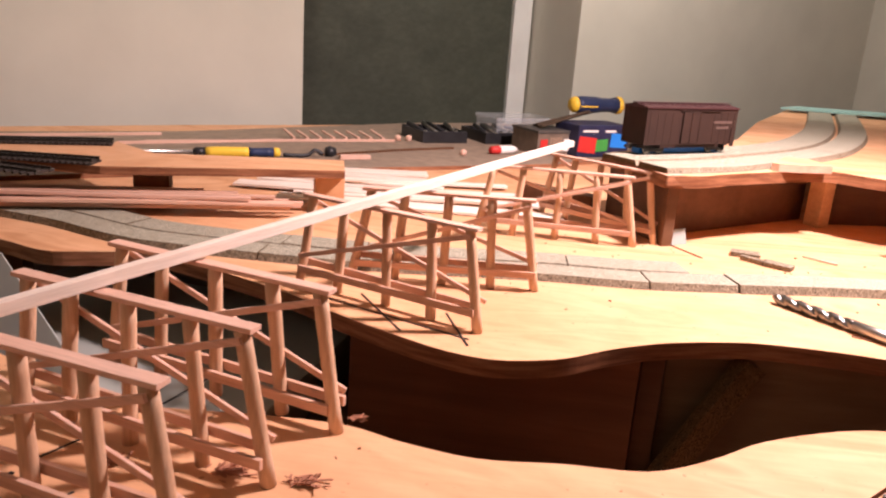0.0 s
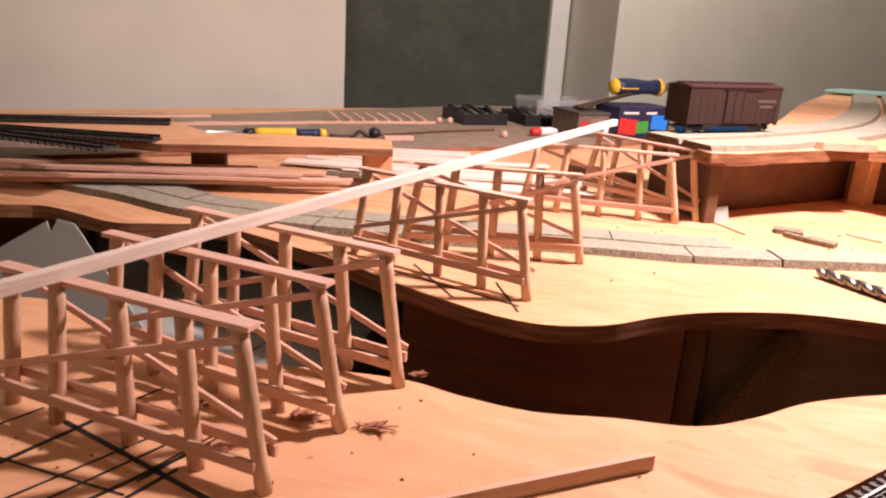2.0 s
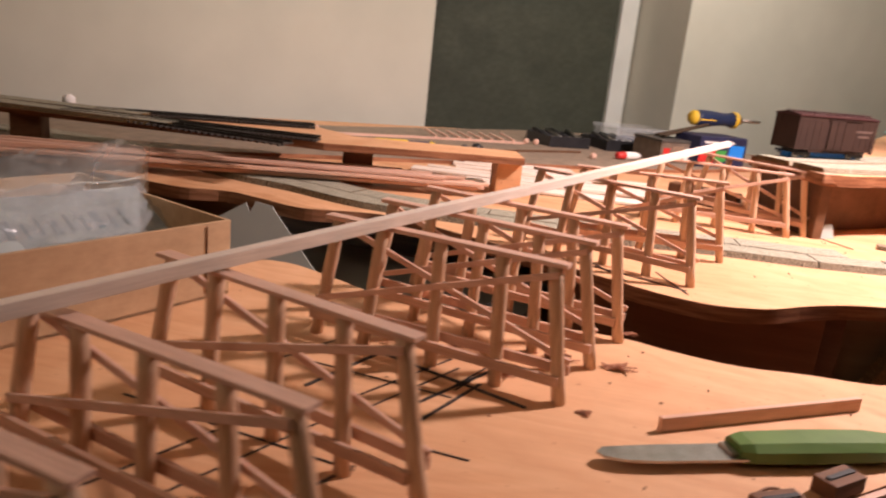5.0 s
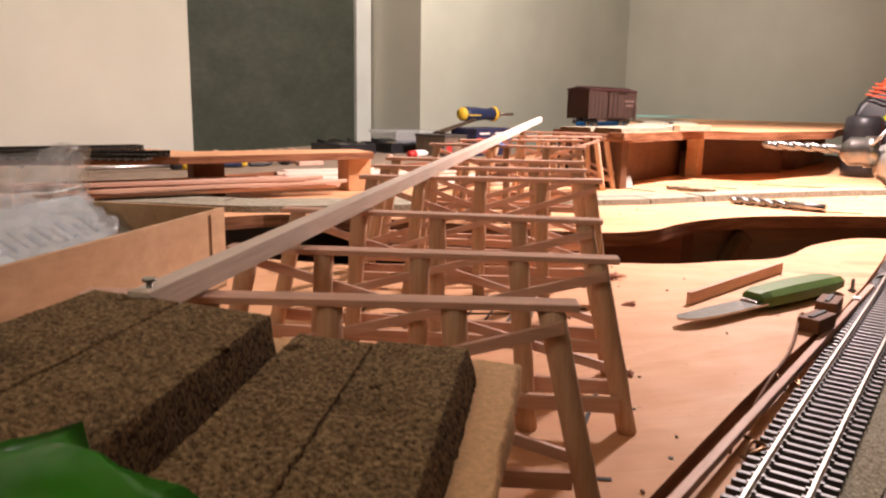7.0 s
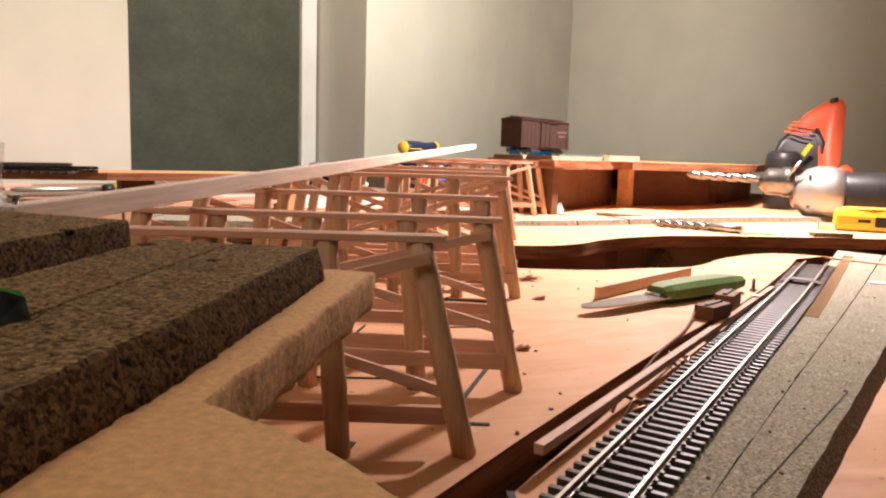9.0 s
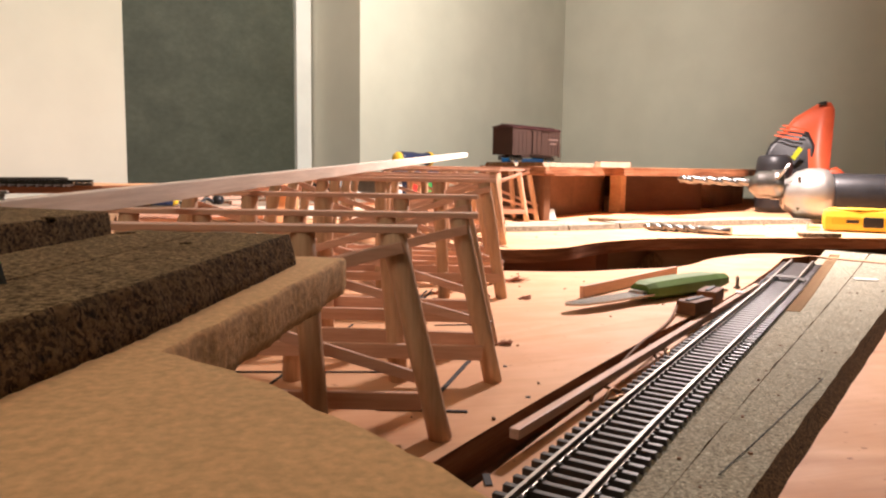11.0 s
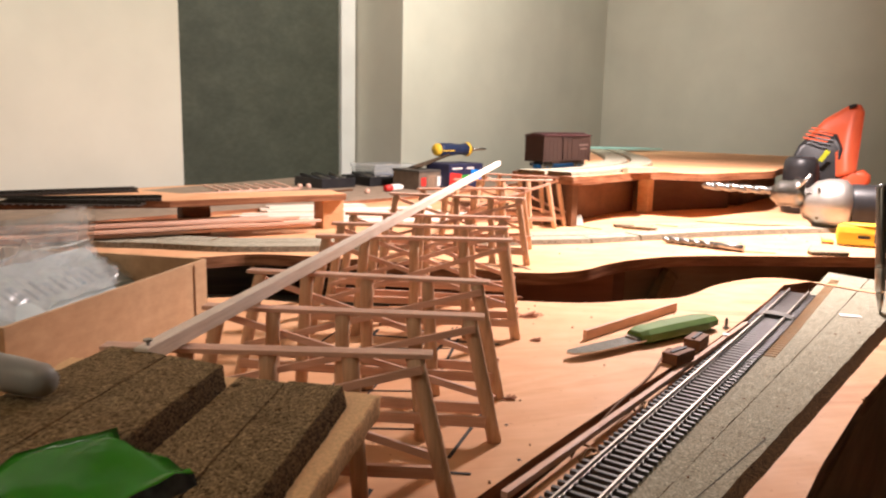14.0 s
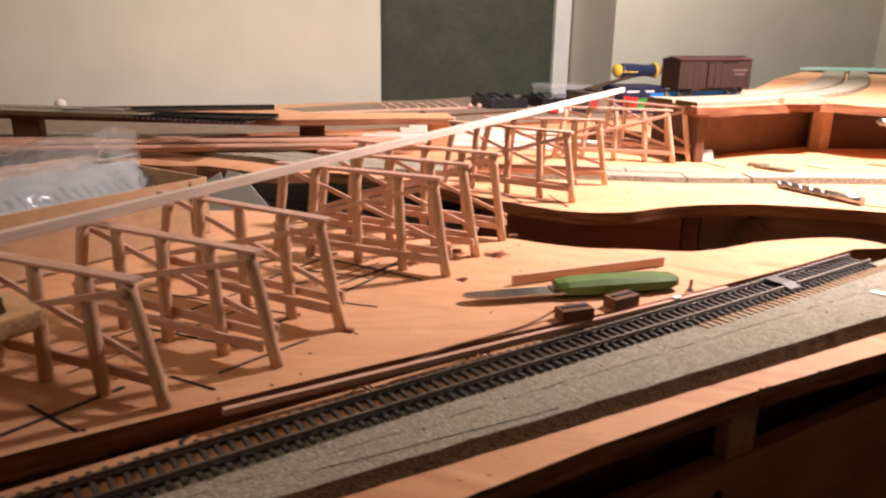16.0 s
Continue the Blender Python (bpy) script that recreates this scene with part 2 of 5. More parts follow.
def laid(name, a, b, w, h, material, bevel=0.0004):
    """A loose strip from a to b, built along its own length so that the grain follows it."""
    a, b = Vector(a), Vector(b)
    ob = part(name, strip(bmesh.new(), (-(b - a).length / 2, 0, 0), ((b - a).length / 2, 0, 0), w, h, bevel=bevel), material)
    x = (b - a).normalized()
    y = Vector((0, 0, 1)).cross(x).normalized()
    m = Matrix((x, y, x.cross(y))).transposed().to_4x4()
    m.translation = (a + b) / 2
    ob.matrix_world = m
    return ob


def lathe(bm, profile, m=None, sides=24, mat=0):
    """A turned body: rows of (radius, height) about z."""
    m = m or Matrix()
    rings = []
    for r, z in profile:
        rings.append([bm.verts.new(m @ Vector((r * math.cos(2 * math.pi * k / sides), r * math.sin(2 * math.pi * k / sides), z))) for k in range(sides)])
    for a, b in zip(rings, rings[1:]):
        for k in range(sides):
            f = bm.faces.new((a[k], a[(k + 1) % sides], b[(k + 1) % sides], b[k]))
            f.smooth, f.material_index = True, mat
    for ring in (rings[0], rings[-1]):
        bm.faces.new(ring).material_index = mat
    return bm


def smooth_line(pts, steps=5, closed=False):
    """A Catmull-Rom line through points of any dimension."""
    pts = [np.array(p, float) for p in pts]
    n = len(pts)
    out = []
    for i in range(n if closed else n - 1):
        p0, p1, p2, p3 = (pts[j % n] if closed else pts[min(max(j, 0), n - 1)] for j in (i - 1, i, i + 1, i + 2))
        for k in range(steps):
            t = k / steps
            out.append(0.5 * (2 * p1 + (p2 - p0) * t + (2 * p0 - 5 * p1 + 4 * p2 - p3) * t**2 + (3 * p1 - p0 - 3 * p2 + p3) * t**3))
    if not closed:
        out.append(pts[-1])
    return out


def sheet(outline, top, thick, height=None):
    """A sheet of that outline with cut edges as a second material; height(x, y) may warp it."""
    bm = bmesh.new()
    up = [bm.verts.new((p[0], p[1], top)) for p in outline]
    lo = [bm.verts.new((p[0], p[1], top - thick)) for p in outline]
    bm.faces.new(up)
    bm.faces.new(lo[::-1])
    n = len(up)
    for k in range(n):
        f = bm.faces.new((up[k], lo[k], lo[(k + 1) % n], up[(k + 1) % n]))
        f.material_index = 1
    if height:
        for v in bm.verts:
            v.co.z += height(v.co.x, v.co.y)
    return bm


def ribbon(line, width, top, thick, slant=0.0, height=None):
    """A flat strip that follows a line, with sloping shoulders; the sides are a second material."""
    bm = bmesh.new()
    pts = [Vector((p[0], p[1], 0)) for p in line]
    rows = []
    for k, p in enumerate(pts):
        d = (pts[min(k + 1, len(pts) - 1)] - pts[max(k - 1, 0)]).normalized()
        n = Vector((-d.y, d.x, 0))
        z = height(p.x, p.y) if height else 0.0
        rows.append([bm.verts.new(p + n * s * w + Vector((0, 0, h + z))) for s, w, h in ((-1, width / 2 + slant, top - thick), (-1, width / 2, top), (1, width / 2, top), (1, width / 2 + slant, top - thick))])
    for a, b in zip(rows, rows[1:]):
        for k in range(4):
            f = bm.faces.new((a[k], a[(k + 1) % 4], b[(k + 1) % 4], b[k]))
            f.material_index = 0 if k == 1 else 1
    for r in (rows[0], rows[-1]):
        bm.faces.new(r).material_index = 2
    return bm


# ---- the room ----
FLOOR_Z, CEIL_Z = -0.40, 1.95
WALL_V, DOOR_V = 1.72, 1.93


def room_block(name, u0, u1, v0, v1, z0, z1, material, parent=None, label=""):
    m = pose(*room((u0 + u1) / 2, (v0 + v1) / 2, z0), 0, 0, ROOM)
    return part(name, block((u1 - u0, v1 - v0, z1 - z0), m), material, parent, label)


def structure(ob, label, category):
    return tagged(ob, label, category, kind="structure")


structure(room_block("floor", -2.2, 3.1, -2.4, 2.1, FLOOR_Z - 0.1, FLOOR_Z, FLOOR), "dark grey painted concrete floor under the layout", "floor")
structure(room_block("ceiling", -2.2, 3.1, -2.4, 2.1, CEIL_Z, CEIL_Z + 0.1, CEIL), "plain off-white painted low basement ceiling", "ceiling")
north = structure(thing("wall_north", room(0, WALL_V, FLOOR_Z), "beige-grey painted wall with a deep doorway", "wall"), "beige-grey painted wall with a deep doorway", "wall")
north.matrix_world = Matrix()
room_block("wall_left_of_doorway", -2.1, 0.982, WALL_V, WALL_V + 0.28, FLOOR_Z, CEIL_Z, WALL, north)
room_block("wall_right_of_doorway", 1.691, 3.0, WALL_V, WALL_V + 0.28, FLOOR_Z, CEIL_Z, WALL, north)
structure(room_block("wall_east", 2.863, 3.0, -2.3, WALL_V, FLOOR_Z, CEIL_Z, WALL), "plain beige-grey painted wall", "wall")
structure(room_block("wall_south", -2.1, 2.863, -2.4, -2.3, FLOOR_Z, CEIL_Z, WALL), "plain beige-grey painted wall", "wall")
structure(room_block("wall_west", -2.2, -2.1, -2.3, WALL_V, FLOOR_Z, CEIL_Z, WALL), "plain beige-grey painted wall", "wall")
door = structure(thing("door_1", (0, 0, 0), "x", "door"), "dark charcoal door set deep in a white-trimmed doorway", "door")
room_block("door_leaf", 0.99, 1.628, DOOR_V, DOOR_V + 0.03, FLOOR_Z, CEIL_Z, DOOR, door, "charcoal door leaf")
room_block("door_trim", 1.628, 1.684, DOOR_V - 0.012, DOOR_V + 0.04, FLOOR_Z, CEIL_Z, TRIM, door, "white painted door trim")

# ---- benchwork ----
# cut sheets of plywood at several levels, standing on a lower frame
NEAR_BACK = [(-0.42, 0.70), (-0.30, 0.76), (-0.20, 0.775), (-0.11, 0.79), (-0.06, 0.80), (-0.02, 0.785), (0.02, 0.765), (0.08, 0.752), (0.14, 0.757), (0.185, 0.757), (0.215, 0.748), (0.252, 0.742), (0.293, 0.747), (0.333, 0.75), (0.365, 0.768), (0.397, 0.793), (0.442, 0.815), (0.476, 0.822), (0.502, 0.808), (0.53, 0.77), (0.56, 0.69)]


def grade(x, y):
    """The track board lies below the level sheet and falls gently towards the near corner."""
    return -0.0085 + 0.0165 * (0.76 * (x - 0.20) + 0.65 * (y - 0.52))


TRACK = smooth_line([(-0.055, 0.278), (-0.0183, 0.3137), (0.0533, 0.3838), (0.1266, 0.452), (0.2008, 0.5191), (0.2754, 0.5857), (0.3498, 0.6525), (0.4233, 0.7204), (0.463, 0.757)], 8)
near_outline = smooth_line(NEAR_BACK, 5) + [np.array(p) for p in ((0.508, 0.8), (0.47, 0.788), (0.413, 0.7326), (0.3392, 0.6649), (0.279, 0.6123), (0.2319, 0.575), (0.1853, 0.5371), (0.1471, 0.5049), (0.1094, 0.4722), (0.0718, 0.439), (0.0348, 0.4055), (-0.0019, 0.3715), (-0.0381, 0.3369), (-0.10, 0.29), (-0.42, 0.20))]
tagged(part("plywood_sheet", sheet(near_outline, 1.0, 0.012), [PLY, PLY_EDGE]), "orange-tan plywood sheet with a wavy jigsawn edge under the trestle bents", "plywood")


def low_grade(x, y):
    """The lower board along the front, which climbs gently to the right."""
    return -0.0152 + 0.0100 * (0.76 * (x - 0.20) + 0.65 * (y - 0.52))


front = [(0.036, 0.250), (0.1045, 0.324), (0.1758, 0.3944), (0.2501, 0.4615), (0.3272, 0.5252), (0.338, 0.5335), (0.3395, 0.5368), (0.342, 0.5365), (0.344, 0.5395), (0.347, 0.5405), (0.3765, 0.5625), (0.378, 0.5650), (0.381, 0.5660), (0.4071, 0.5855), (0.49, 0.6425), (0.62, 0.735), (0.75, 0.82), (0.70, 0.87), (0.56, 0.80)] + [(p[0] + 0.65 * 0.004, p[1] - 0.76 * 0.004) for p in TRACK[62::-4]]
bed = [(p[0] - 0.65 * 0.00885, p[1] + 0.76 * 0.00885) for p in TRACK]
tagged(part("plywood_strip", ribbon(bed, 0.0293, 1.0, 0.012, 0.0, grade), [PLY, PLY_EDGE]), "narrow graded plywood strip under the flex track", "plywood")
tagged(part("plywood_sheet", sheet(front, 1.0, 0.012, low_grade), [PLY, PLY_EDGE]), "low plywood board along the front edge under cork and track", "plywood")
ISLAND = [(-0.9, 1.02), (-0.6, 1.0), (-0.40, 0.985), (-0.30, 0.978), (-0.245, 0.97), (-0.20, 0.982), (-0.16, 0.972), (-0.115, 0.957), (-0.08, 0.966), (-0.04, 0.978), (0.0, 0.968), (0.05, 0.945), (0.102, 0.919), (0.141, 0.893), (0.167, 0.878), (0.196, 0.863), (0.223, 0.851), (0.251, 0.846), (0.278, 0.852), (0.299, 0.862), (0.325, 0.882), (0.357, 0.901), (0.392, 0.914), (0.428, 0.922), (0.475, 0.922), (0.53, 0.915), (0.60, 0.905), (0.75, 0.88), (1.0, 0.84)]
island_outline = smooth_line(ISLAND, 5) + [np.array(p) for p in ((1.25, 1.2), (1.25, 1.9), (0.60, 2.05), (-0.05, 1.95), (-0.35, 1.72), (-1.0, 1.15))]
tagged(part("plywood_sheet", sheet(island_outline, 1.005, 0.012), [PLY, PLY_EDGE]), "tan plywood island sheet with a wavy sawn front edge", "plywood")
DECK = [(0.35, 1.28), (0.40, 1.15), (0.43, 1.165), (0.47, 1.20), (0.54, 1.25), (0.585, 1.272), (0.62, 1.25), (0.66, 1.238), (0.75, 1.282), (0.83, 1.318), (0.90, 1.39), (0.97, 1.46), (1.10, 1.59)]
deck_outline = [np.array(DECK[0])] + smooth_line(DECK[1:], 5) + [np.array(p) for p in ((1.35, 1.80), (1.40, 2.0), (1.2, 2.3), (0.83, 2.25), (0.66, 1.85), (0.545, 1.52), (0.45, 1.40))]
tagged(part("plywood_sheet", sheet(deck_outline, 1.078, 0.012), [PLY, PLY_EDGE]), "raised tan plywood deck carrying the boxcar and cork roadbed", "plywood")
raised_outline = [(0.077, 1.162), (0.06, 1.222), (-0.13, 1.165), (-0.20, 1.215), (-0.45, 1.12), (-0.75, 1.06), (-0.75, 1.02), (-0.135, 1.075), (0.0, 1.132)]
tagged(part("plywood_sheet", sheet(raised_outline, 1.052, 0.008), [PLY, PLY_EDGE]), "narrow raised plywood shelf with flex track lying on it", "plywood")


# ---- under the sheets ----
LOW = 0.885
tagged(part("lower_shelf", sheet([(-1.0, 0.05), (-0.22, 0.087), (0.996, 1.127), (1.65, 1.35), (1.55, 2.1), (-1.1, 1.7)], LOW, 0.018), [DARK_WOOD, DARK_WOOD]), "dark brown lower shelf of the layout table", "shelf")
table = thing("table_frame", (0.2, 1.0, FLOOR_Z), "dark wooden frame carrying the layout table", "table")
for x, y in ((-0.90, -0.75), (-0.10, -0.50), (0.45, -0.05), (1.15, 0.50), (-1.0, 0.55), (0.20, 0.85)):
    part("leg", block((0.07, 0.07, LOW - 0.018 - FLOOR_Z), pose(x, y, 0), 0.004), DARK_WOOD, table)


def riser(a, b, z0, z1, thick=0.012, material=None, label="upright plywood riser holding the sheet above", name="riser", lean=0.0):
    d = Vector((b[0] - a[0], b[1] - a[1]))
    m = pose((a[0] + b[0]) / 2, (a[1] + b[1]) / 2, z0, lean, 0, math.degrees(math.atan2(d.y, d.x)))
    return tagged(part(name, block((d.length, thick, z1 - z0), m, 0.0008), material or PINE), label, "riser")


# under the near sheet, the track board and the island
for a, b in (((-0.30, 0.60), (-0.30, 0.30)), ((-0.02, 0.72), (0.02, 0.45)), ((0.17, 0.73), (0.24, 0.61)), ((0.46, 0.80), (0.46, 0.765))):
    riser(a, b, LOW, 0.988, 0.018, DARK_WOOD, "upright dark pine riser under the plywood", "riser")


def along(s, off, z=0.0):
    """A place by its way along the front edge and its distance from the track's line."""
    return (0.20 + 0.76 * s - 0.65 * off, 0.52 + 0.65 * s + 0.76 * off, z)


# the front: a long apron below the edge, with short pine blocks between it and the board
FRONT_TURN = math.degrees(math.atan2(0.65, 0.76))
apron = thing("front_apron", along(0.10, -0.060, 0.70), "long red-brown board along the front below the edge", "apron", FRONT_TURN)
part("board", block((1.20, 0.012, 0.233), None, 0.001), wood("apron_wood", (0.46, 0.235, 0.115), (0.34, 0.160, 0.075), (0.7, 0.62, 0.55), grain=18, rough=0.7), apron)
part("bolt_hole", rod(bmesh.new(), (0.011, -0.0055, 0.213), (0.011, -0.0064, 0.213), 0.0042), INK, apron, "dark drilled hole")
# dark board added behind the apron, stands in for the shade in the opening
riser(along(-0.45, -0.030)[:2], along(0.60, -0.030)[:2], LOW, 0.9715, 0.012, DARK_WOOD, "long dark board added to darken the opening under the front board", "rail")
for s in (-0.42, -0.135, 0.130, 0.40):
    tagged(part("support_block", block((0.024, 0.010, 0.0388), pose(*along(s, -0.0585, 0.933), 0, 0, FRONT_TURN), 0.0008), PINE), "short pine block between the apron and the board", "block", "front support blocks")
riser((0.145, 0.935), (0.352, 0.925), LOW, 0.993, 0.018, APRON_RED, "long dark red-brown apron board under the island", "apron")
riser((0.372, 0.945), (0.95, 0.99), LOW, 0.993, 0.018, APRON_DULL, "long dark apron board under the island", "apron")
tagged(part("post", block((0.016, 0.012, 0.993 - LOW), pose(0.362, 0.932, LOW), 0.001), SHADED_RED_PLY), "small pine batten standing under the island", "batten")
riser((-0.75, 1.10), (-0.25, 1.12), LOW, 0.993, 0.018, DARK_WOOD, "long dark apron board under the island", "apron")
riser((0.0, 1.60), (1.1, 1.62), LOW, 0.993, 0.018, DARK_WOOD, "long dark apron board under the island", "apron")
tagged(laid("particle_board_strip", (0.372, 0.914, LOW + 0.004), (0.430, 0.933, 0.985), 0.012, 0.018, material=CORK_EDGE), "scrap of speckled particle board leaning under the island", "scrap board")
store = thing("storage_box", (-0.06, 0.985, LOW), "flat grey lidded storage box on the lower shelf", "storage box", -8)
part("body", block((0.332, 0.252, 0.033), None, 0.004), PANEL, store)
part("lid", block((0.34, 0.26, 0.012), pose(0, 0, 0.033), 0.004), PANEL, store)
card = bmesh.new()
pts = [(-0.245, 0.950), (-0.152, 1.010), (-0.146, 1.002), (-0.143, 1.012), (-0.127, 1.010), (0.02, LOW), (-0.245, LOW)]
f0 = [card.verts.new((x, 0.925 - (1.01 - z) * 0.55, z)) for x, z in pts]
f1 = [card.verts.new((x, 0.9262 - (1.01 - z) * 0.55, z)) for x, z in pts]
card.faces.new(f0), card.faces.new(f1[::-1])
for k in range(len(pts)):
    card.faces.new((f0[k], f1[k], f1[(k + 1) % len(pts)], f0[(k + 1) % len(pts)]))
tagged(part("grey_card", card, PANEL), "torn grey card standing in the gap between the sheets", "card")

# under the raised deck and shelf
riser((0.357, 1.275), (0.404, 1.165), 1.005, 1.066, 0.012, SHADED_RED_PLY, "upright plywood riser closing the deck's end")
riser((0.390, 1.204), (0.590, 1.368), 1.005, 1.066, 0.012, SHADED_RED_PLY, "upright plywood riser under the deck")
tagged(part("post", block((0.019, 0.020, 0.061), pose(0.602, 1.334, 1.005, 0, 0, 36), 0.001), PINE), "short pine post under the deck", "post")
riser((0.612, 1.350), (0.80, 1.40), 1.005, 1.066, 0.012, SHADED_RED_PLY, "upright dark riser under the deck")
riser((0.70, 1.95), (1.15, 2.0), 0.885, 1.066, 0.02, DARK_WOOD, "upright dark riser under the deck")
riser((0.84, 1.44), (1.05, 1.62), 1.005, 1.066, 0.02, DARK_WOOD, "upright dark riser under the deck")
tagged(part("support_block", block((0.030, 0.032, 0.039), pose(0.055, 1.182, 1.005, 0, 0, 20), 0.001), PLY), "square plywood block holding up the shelf", "block")
tagged(part("support_block", block((0.034, 0.03, 0.039), pose(-0.115, 1.135, 1.005, 0, 0, 20), 0.001), DARK_WOOD), "dark wooden block holding up the shelf", "block")
tagged(part("support_block", block((0.034, 0.03, 0.039), pose(-0.50, 1.075, 1.005, 0, 0, 20), 0.001), DARK_WOOD), "dark wooden block holding up the shelf", "block")

# ---- trestle bents ----


def whittled(a, b, r, rnd, sides=12, rows=7):
    """A hand-cut round post from a to b, slightly uneven along its length."""
    a, b = Vector(a), Vector(b)
    q = (b - a).to_track_quat("Z", "Y").to_matrix()
    bm, rings = bmesh.new(), []
    sway = rnd.uniform(-0.0005, 0.0005)
    for i in range(rows):
        u = i / (rows - 1)
        w = r * (1 + rnd.uniform(-0.05, 0.05))
        c = a.lerp(b, u) + q @ Vector((sway * math.sin(math.pi * u), 0, 0))
        rings.append([bm.verts.new(c + q @ Vector((w * math.cos(2 * math.pi * k / sides) * (1 + rnd.uniform(-0.025, 0.025)), w * math.sin(2 * math.pi * k / sides), 0))) for k in range(sides)])
    for lo, hi in zip(rings, rings[1:]):
        for k in range(sides):
            bm.faces.new((lo[k], lo[(k + 1) % sides], hi[(k + 1) % sides], hi[k])).smooth = True
    bm.faces.new(rings[0]), bm.faces.new(rings[-1])
    return bm


BENTS = [((0.046, 0.433), (-0.078, 0.462), 1.062, 1.0), ((0.081, 0.485), (-0.046, 0.522), 1.062, 1.0), ((0.099, 0.540), (-0.028, 0.586), 1.066, 1.0),
         ((0.146, 0.649), (0.014, 0.680), 1.071, 1.0), ((0.159, 0.701), (0.029, 0.736), 1.072, 1.0), ((0.177, 0.752), (0.044, 0.792), 1.073, 1.0),
         ((0.2355, 0.889), (0.104, 0.944), 1.0749, 1.005), ((0.270, 0.984), (0.139, 0.974), 1.0771, 1.005), ((0.363, 1.150), (0.222, 1.152), 1.074, 1.005), ((0.386, 1.172), (0.285, 1.250), 1.076, 1.005)]


def bent(right, left, top, base, n):
    """One trestle bent: cap, five round posts, sash strips and two diagonal braces."""
    rnd = random.Random(100 + n)
    r, l = Vector((*right, 0)), Vector((*left, 0))
    x = (r - l).normalized()
    mid, turn, half = (r + l) / 2, math.degrees(math.atan2(x.y, x.x)), (r - l).length / 2
    h = top - base
    thin = 0.0019 if n < 3 else 0.0023
    ob = thing("trestle_bent", (mid.x, mid.y, base), "hand-built five-post timber trestle bent of pale dowels and strips", "trestle bent", turn, "trestle bents in a row")
    part("cap", strip(bmesh.new(), (-half, 0, h - thin / 2), (half, 0, h - thin / 2), 0.0075, thin, bevel=0.0003), BASSWOOD, ob, "flat cap strip")
    tops = (-half + 0.007, -half * 0.5, 0.0, half * 0.5, half - 0.007)
    for k, t in enumerate(tops):
        j = rnd.uniform(-0.0015, 0.0015)
        foot = t + (-0.013, -0.005, 0.0, 0.005, 0.013)[k] + j
        part("post", whittled((foot, j, 0), (t, 0, h - thin), 0.0035, rnd), DOWEL, ob)
    low = 0.0095 if n == 0 else 0.0140
    for s in (1,) if n == 0 else (-1, 1):
        reach = -0.002 if n == 0 else 0.0025
        part("sash", strip(bmesh.new(), (-half - 0.004 + rnd.uniform(-0.003, 0.003), s * 0.005, low + 0.001 + s * 0.0018 + rnd.uniform(-0.001, 0.001)), (half + 0.002 + reach + rnd.uniform(-0.003, 0.002), s * 0.005, low + s * 0.0010 + rnd.uniform(-0.001, 0.001)), 0.0024, 0.0052, bevel=0.0003), REDWOOD, ob, "pinkish horizontal sash strip")
    part("brace", strip(bmesh.new(), (-half - 0.002, -0.0045, 0.023), (half - 0.004, -0.0045, h - 0.0055), 0.0018, 0.0033, bevel=0.0003), BASSWOOD, ob, "diagonal brace strip")
    part("brace", strip(bmesh.new(), (-half + 0.006, 0.0045, h - 0.006), (half + 0.006, 0.0045, low + 0.006), 0.0018, 0.0033, bevel=0.0003), BASSWOOD, ob, "diagonal brace strip")
    return ob


for n, row in enumerate(BENTS):
    bent(*row, n)

tagged(laid("wooden_strip", (-0.059, 0.431, 1.0658), (0.303, 1.213, 1.0925), 0.0055, 0.006, material=PALE), "long pale square wooden strip lying across the trestle caps", "wood strip")

# ---- track and cork ----


def walk_line(line, step, start=0.0):
    """Places and headings at even steps along a line."""
    pts = [Vector((p[0], p[1])) for p in line]
    out, left = [], start
    for a, b in zip(pts, pts[1:]):
        d = (b - a).length
        while left < d:
            p = a.lerp(b, left / d)
            out.append((p.x, p.y, math.degrees(math.atan2(b.y - a.y, b.x - a.x))))
            left += step
        left -= d
    return out


def offset(line, by):
    """The line moved sideways, to its left."""
    pts = [Vector((p[0], p[1])) for p in line]
    out = []
    for k, p in enumerate(pts):
        d = (pts[min(k + 1, len(pts) - 1)] - pts[max(k - 1, 0)]).normalized()
        out.append((p.x - d.y * by, p.y + d.x * by))
    return out


def rail_mesh(line, z, height=None):
    """A rail: foot, web and head swept along a line."""
    bm = bmesh.new()
    prof = [(-0.0011, 0), (0.0011, 0), (0.0011, 0.0004), (0.0003, 0.0006), (0.0003, 0.0016), (0.00055, 0.0018), (0.00055, 0.0025), (-0.00055, 0.0025), (-0.00055, 0.0018), (-0.0003, 0.0016), (-0.0003, 0.0006), (-0.0011, 0.0004)]
    rows = []
    for k, p in enumerate(line):
        a, b = line[max(k - 1, 0)], line[min(k + 1, len(line) - 1)]
        d = Vector((b[0] - a[0], b[1] - a[1])).normalized()
        g = height(p[0], p[1]) if height else 0.0
        rows.append([bm.verts.new((p[0] - d.y * x, p[1] + d.x * x, z + g + h)) for x, h in prof])
    for a, b in zip(rows, rows[1:]):
        for k in range(len(prof)):
            bm.faces.new((a[k], a[(k + 1) % len(prof)], b[(k + 1) % len(prof)], b[k]))
    for r in (rows[0], rows[-1]):
        bm.faces.new(r)
    return bm


def tie_mesh(name, size=(0.0024, 0.030, 0.0022), spikes=True):
    bm = block(size, None, 0.0003)
    if spikes:
        for y in (-0.0098, -0.0066, 0.0066, 0.0098):
            box(bm, (0.0016, 0.0012, 0.0008), pose(0, y, size[2]))
    me = ply_from(bm, name)
    return me


